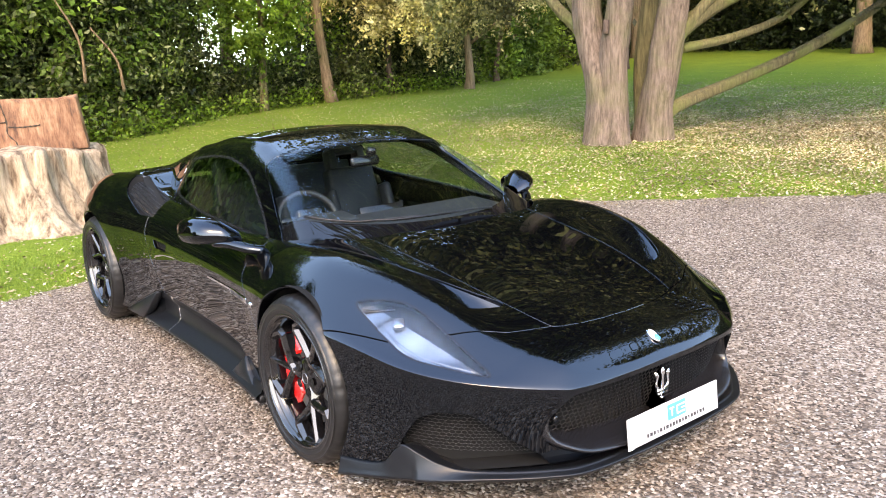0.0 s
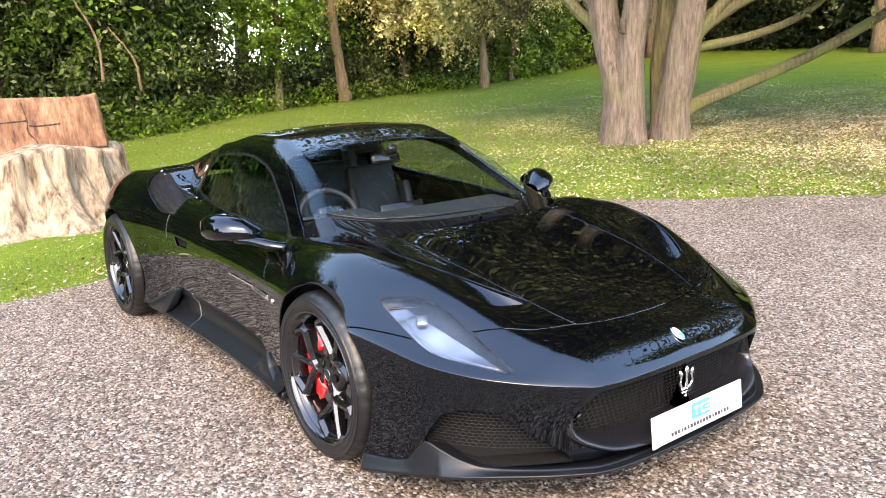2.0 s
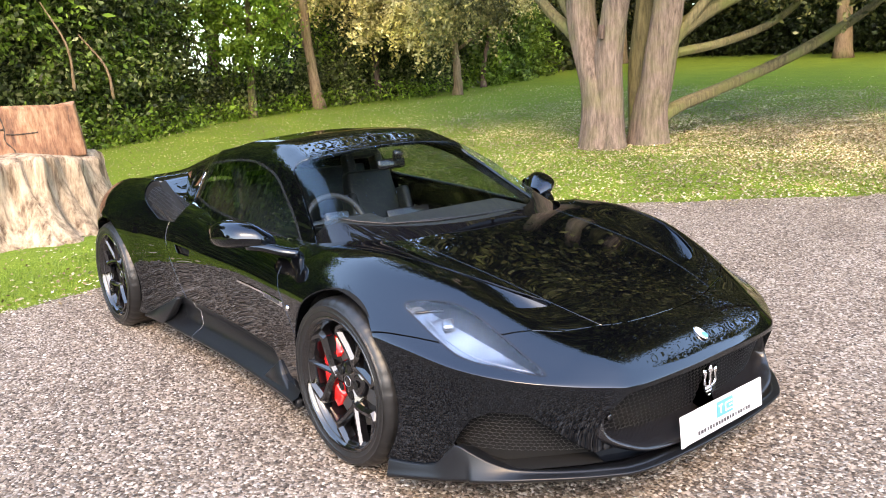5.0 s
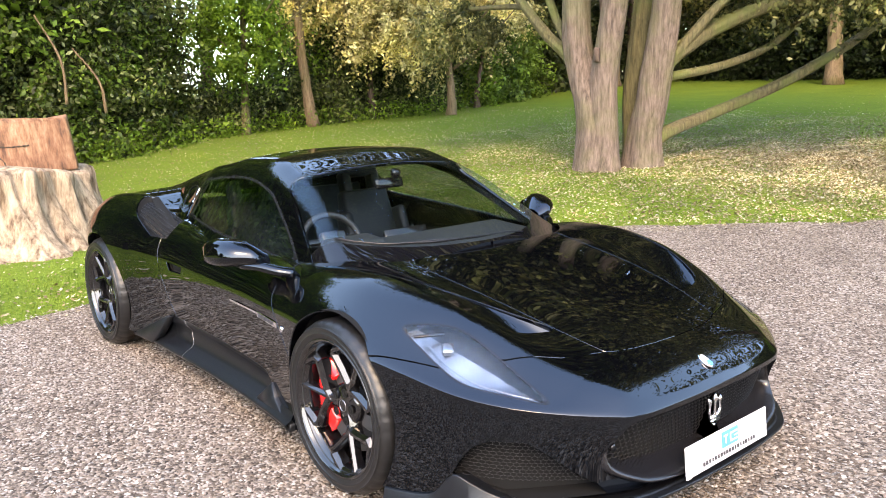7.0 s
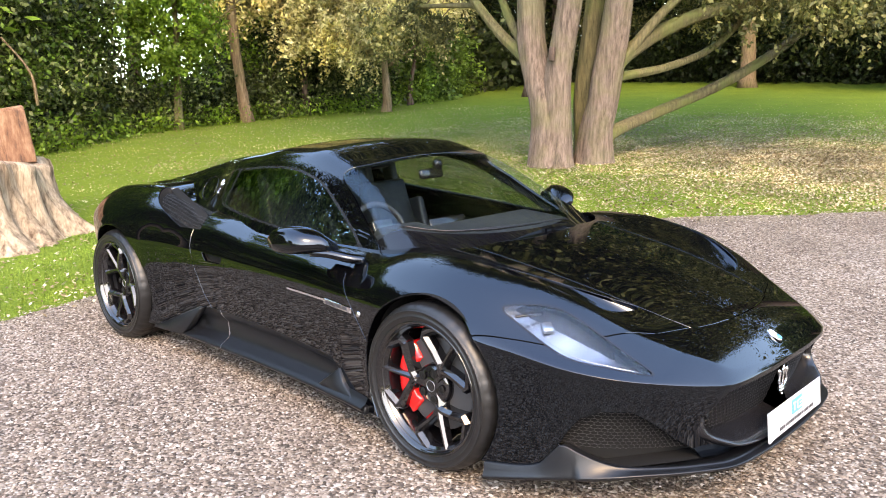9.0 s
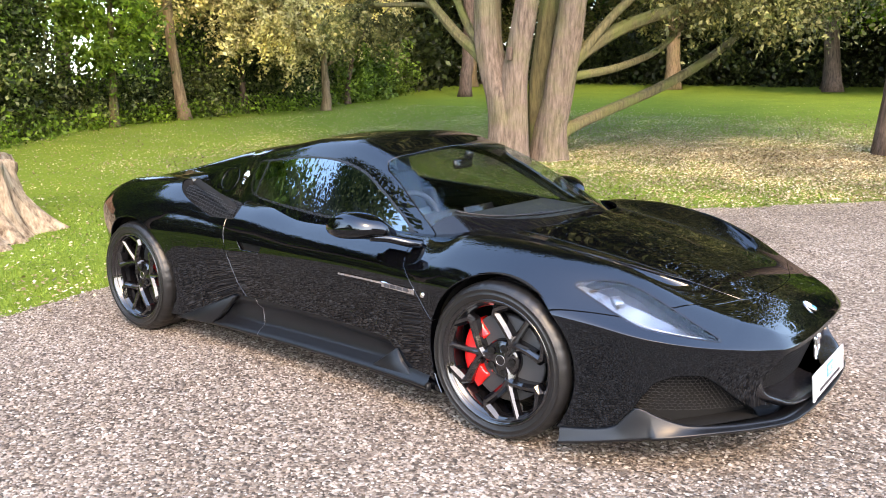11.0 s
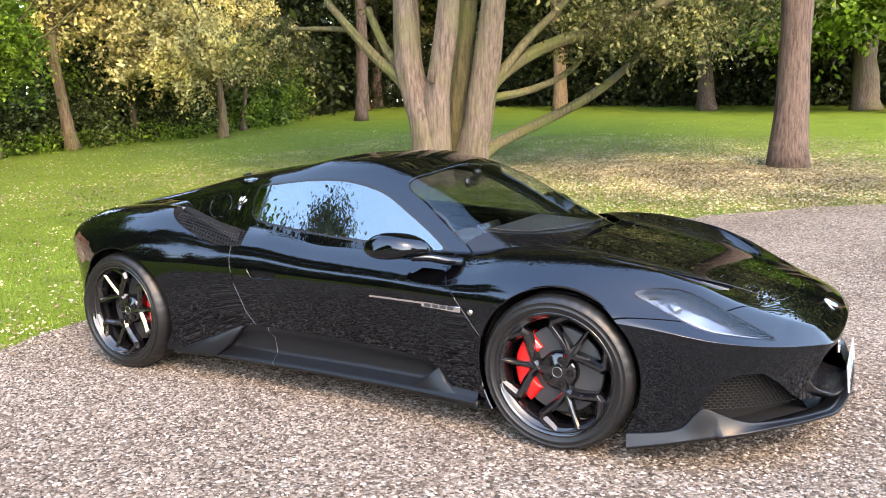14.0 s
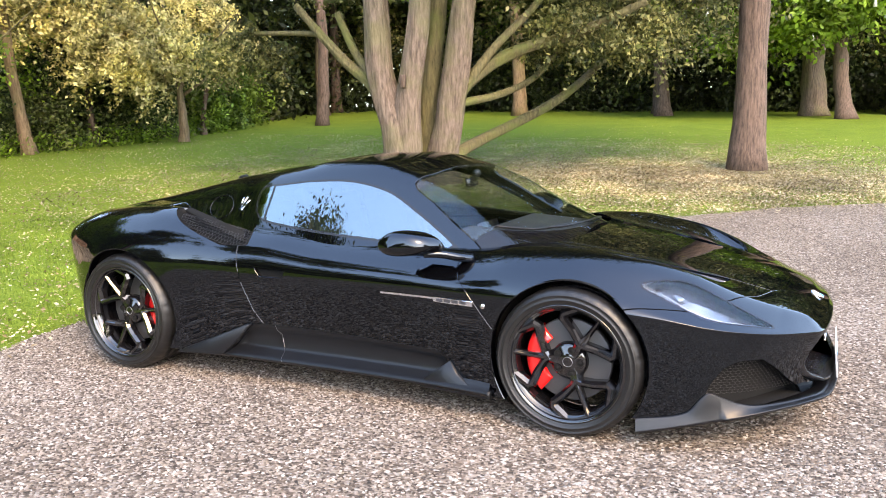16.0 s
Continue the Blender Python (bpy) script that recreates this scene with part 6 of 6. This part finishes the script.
for z, r in ((-0.10, 1.72), (0.0, 1.56), (0.08, 1.46), (0.18, 1.37), (0.3, 1.29), (0.42, 1.23), (0.52, 1.19), (0.62, 1.16), (0.72, 1.15), (0.79, 1.13), (0.83, 1.06), (0.85, 0.70), (0.85, 0.0)):
    ring = []
    for k in range(241):
        a = 2 * math.pi * k / 240
        low = math.exp(-max(0, z) / 0.35)
        root = (1 - abs(math.sin(4.5 * (a + 0.25 * z) + lob[0]))) ** 1.3
        wob = 0.26 * (root - 0.35) * low + 0.10 * ((1 - abs(math.sin(8 * (a - 0.2 * z) + lob[1]))) - 0.4) + 0.045 * abs(math.sin(15.5 * a + lob[2] + 0.5 * z)) + 0.018 * math.sin(37 * a + lob[3] + z * 3) + 0.011 * math.sin(83 * a + z * 5)
        ring.append((sx + (r + (wob if r > 0.5 else 0)) * math.cos(a), sy + (r + (wob if r > 0.5 else 0)) * math.sin(a), z + (0.05 * math.sin(4 * a + lob[4]) if z > 0.7 else 0) + 0.02))
    rows.append(ring)
g = grid_skin(np.array(rows))
if g.n[500] @ (g.v[500] - np.array((sx, sy, 0.4))) < 0:
    g = grid_skin(np.array(rows), True)
under("root_flare", g.mesh("root_flare", STUMPSIDE), stump)
blk = []
out = [(0.62, -0.9), (0.66, -0.2), (0.60, 0.42), (0.50, 0.98), (0.1, 1.1), (-0.6, 0.8), (-0.8, 0.0), (-0.5, -0.9)]
nb = len(out)
vb = [(sx + x, sy + y, 0.82) for x, y in out] + [(sx + x * 0.93 - 0.05, sy + y * 0.95, 1.40 + 0.05 * math.sin(i * 2.1)) for i, (x, y) in enumerate(out)]
fb = [tuple(range(nb))[::-1], tuple(range(nb, 2 * nb))] + [(i, (i + 1) % nb, (i + 1) % nb + nb, i + nb) for i in range(nb)]
part("sawn_block", bevelled([(vb, fb)], 0.02, 2), STUMPCUT, stump, "sawn block with reddish wood and deep cuts", smooth=False)
def on_block(y, z):
    """A point of the sawn face, which leans back a little."""
    f = (z - 0.82) / 0.58
    x = 0.66 - 0.097 * (y + 0.2)
    return (sx + x * (1 - 0.07 * f) - 0.05 * f + 0.002, sy + y * (1 - 0.05 * f), z)


for cut in ([(-0.75, 1.15), (-0.3, 1.16), (0.15, 1.172)], [(0.13, 1.37), (0.16, 1.18), (0.15, 1.05), (0.22, 0.95), (0.23, 0.85)], [(0.17, 1.12), (0.3, 1.11), (0.5, 1.12)]):
    path = spline([on_block(*q) for q in cut], 24)
    under("saw_cut", mesh_of("saw_cut", *tube(path, [0.007 + 0.003 * math.sin(i * 1.7) for i in range(24)], 6), SOIL), stump, "dark saw cut")

# ---- loose stones, grass and fallen leaves ----
def in_view_patch(rng, n, x0, x1, y0, y1):
    return np.stack([rng.uniform(x0, x1, n), rng.uniform(y0, y1, n)], 1)


rp = np.random.default_rng(8)
p = np.vstack([in_view_patch(rp, 78000, -2.9, 4.2, -3.9, 1.2), in_view_patch(rp, 26000, -2.8, 4.5, 1.2, 6.6)])
s_ = lawn_side(p[:, 0], p[:, 1])
p = p[s_ < 0.10 * rp.random(len(p)) ** 2]
r = rp.uniform(0.005, 0.0112, len(p)) * rp.uniform(0.7, 1.15, len(p))
octa = np.array([(1, 0, 0), (0, 1, 0), (-1, 0, 0), (0, -1, 0), (0, 0, 1)], float)
yaw = rp.uniform(0, 6.28, len(p))
sc = np.stack([r * rp.uniform(0.8, 1.5, len(p)), r * rp.uniform(0.7, 1.1, len(p)), r * rp.uniform(0.45, 0.8, len(p))], 1)
loc = octa[None] * sc[:, None, :] + rp.normal(0, 0.12, (len(p), 5, 3)) * r[:, None, None]
cs, sn = np.cos(yaw)[:, None], np.sin(yaw)[:, None]
pts = np.stack([loc[..., 0] * cs - loc[..., 1] * sn, loc[..., 0] * sn + loc[..., 1] * cs, loc[..., 2]], 2)
base = np.stack([p[:, 0], p[:, 1], height(p[:, 0], p[:, 1]) + 0.002], 1)
pts = pts + base[:, None, :]
n = len(p)
me = bpy.data.meshes.new("loose_stones")
me.vertices.add(n * 5)
me.vertices.foreach_set("co", pts.astype(np.float32).ravel())
tri = np.array([(0, 1, 4), (1, 2, 4), (2, 3, 4), (3, 0, 4)])
idx = (np.arange(n)[:, None, None] * 5 + tri[None]).reshape(-1)
me.loops.add(len(idx))
me.loops.foreach_set("vertex_index", idx.astype(np.int32))
me.polygons.add(len(idx) // 3)
me.polygons.foreach_set("loop_start", np.arange(0, len(idx), 3, dtype=np.int32))
me.materials.append(STONE)
me.update(calc_edges=True)
tagged(new("loose_stones", me), "loose mixed pink, grey and white gravel stones", "gravel", kind="stuff")

# grass blades where the lawn is near
rb = np.random.default_rng(9)
p = np.vstack([in_view_patch(rb, 60000, -7.5, -2.2, -4.5, 3.5), in_view_patch(rb, 50000, -5, 3, 3.0, 9.0)])
s_ = lawn_side(p[:, 0], p[:, 1])
p = p[s_ > -0.06 * rb.random(len(p))]
n = len(p)
base = np.stack([p[:, 0], p[:, 1], height(p[:, 0], p[:, 1]) - 0.004], 1)
a = rb.uniform(0, 6.28, n)
h = rb.uniform(0.015, 0.04, n)
w = np.stack([np.cos(a), np.sin(a), np.zeros(n)], 1) * 0.004
tip = np.stack([rb.normal(0, 0.012, n), rb.normal(0, 0.012, n), h], 1)
tagged(new("grass_blades", quads_mesh("grass_blades", np.stack([base - w, base + w, base + tip], 1).reshape(-1, 3), BLADE, 3)), "short mown grass blades", "grass", kind="stuff")

# fallen leaves: along the drive's edge and thick under the old trees
rf = np.random.default_rng(10)
edge_pts = EDGE[(EDGE[:, 1] > -4) & (EDGE[:, 0] < 12)]
q = edge_pts[rf.integers(0, len(edge_pts), 6000)] + rf.normal(0, 0.55, (6000, 2))
q = np.vstack([q, rf.normal(0, 1, (22000, 2)) * (3.6, 2.2) + (0.2, 9.0), rf.normal(0, 1, (46000, 2)) * (3.4, 1.9) + (0.3, 9.6), rf.normal(0, 1, (30000, 2)) * (4.5, 4.5) + (-3.5, 9), rf.uniform(-1, 1, (24000, 2)) * (9, 9) + (-7, 8), rf.uniform(-1, 1, (30000, 2)) * (7.5, 6.5) + (-2.5, 9.5)])
keep = lawn_side(q[:, 0], q[:, 1]) > -0.5 * rf.random(len(q)) ** 3
q = q[keep & (np.hypot(q[:, 0], q[:, 1]) > 2.4)]
n = len(q)
c = np.stack([q[:, 0], q[:, 1], height(q[:, 0], q[:, 1]) + 0.022], 1)
a = rf.uniform(0, 6.28, n)
sz = rf.uniform(0.015, 0.036, n)[:, None]
u = np.stack([np.cos(a), np.sin(a), rf.normal(0, 0.35, n)], 1) * sz * 0.6
v = np.stack([-np.sin(a), np.cos(a), rf.normal(0, 0.35, n)], 1) * sz * 0.4
tagged(new("fallen_leaves", quads_mesh("fallen_leaves", np.stack([c - u, c - v, c + u, c + v], 1).reshape(-1, 3), LITTER)), "dry beige leaves and petals fallen on the lawn", "fallen leaves", kind="stuff")
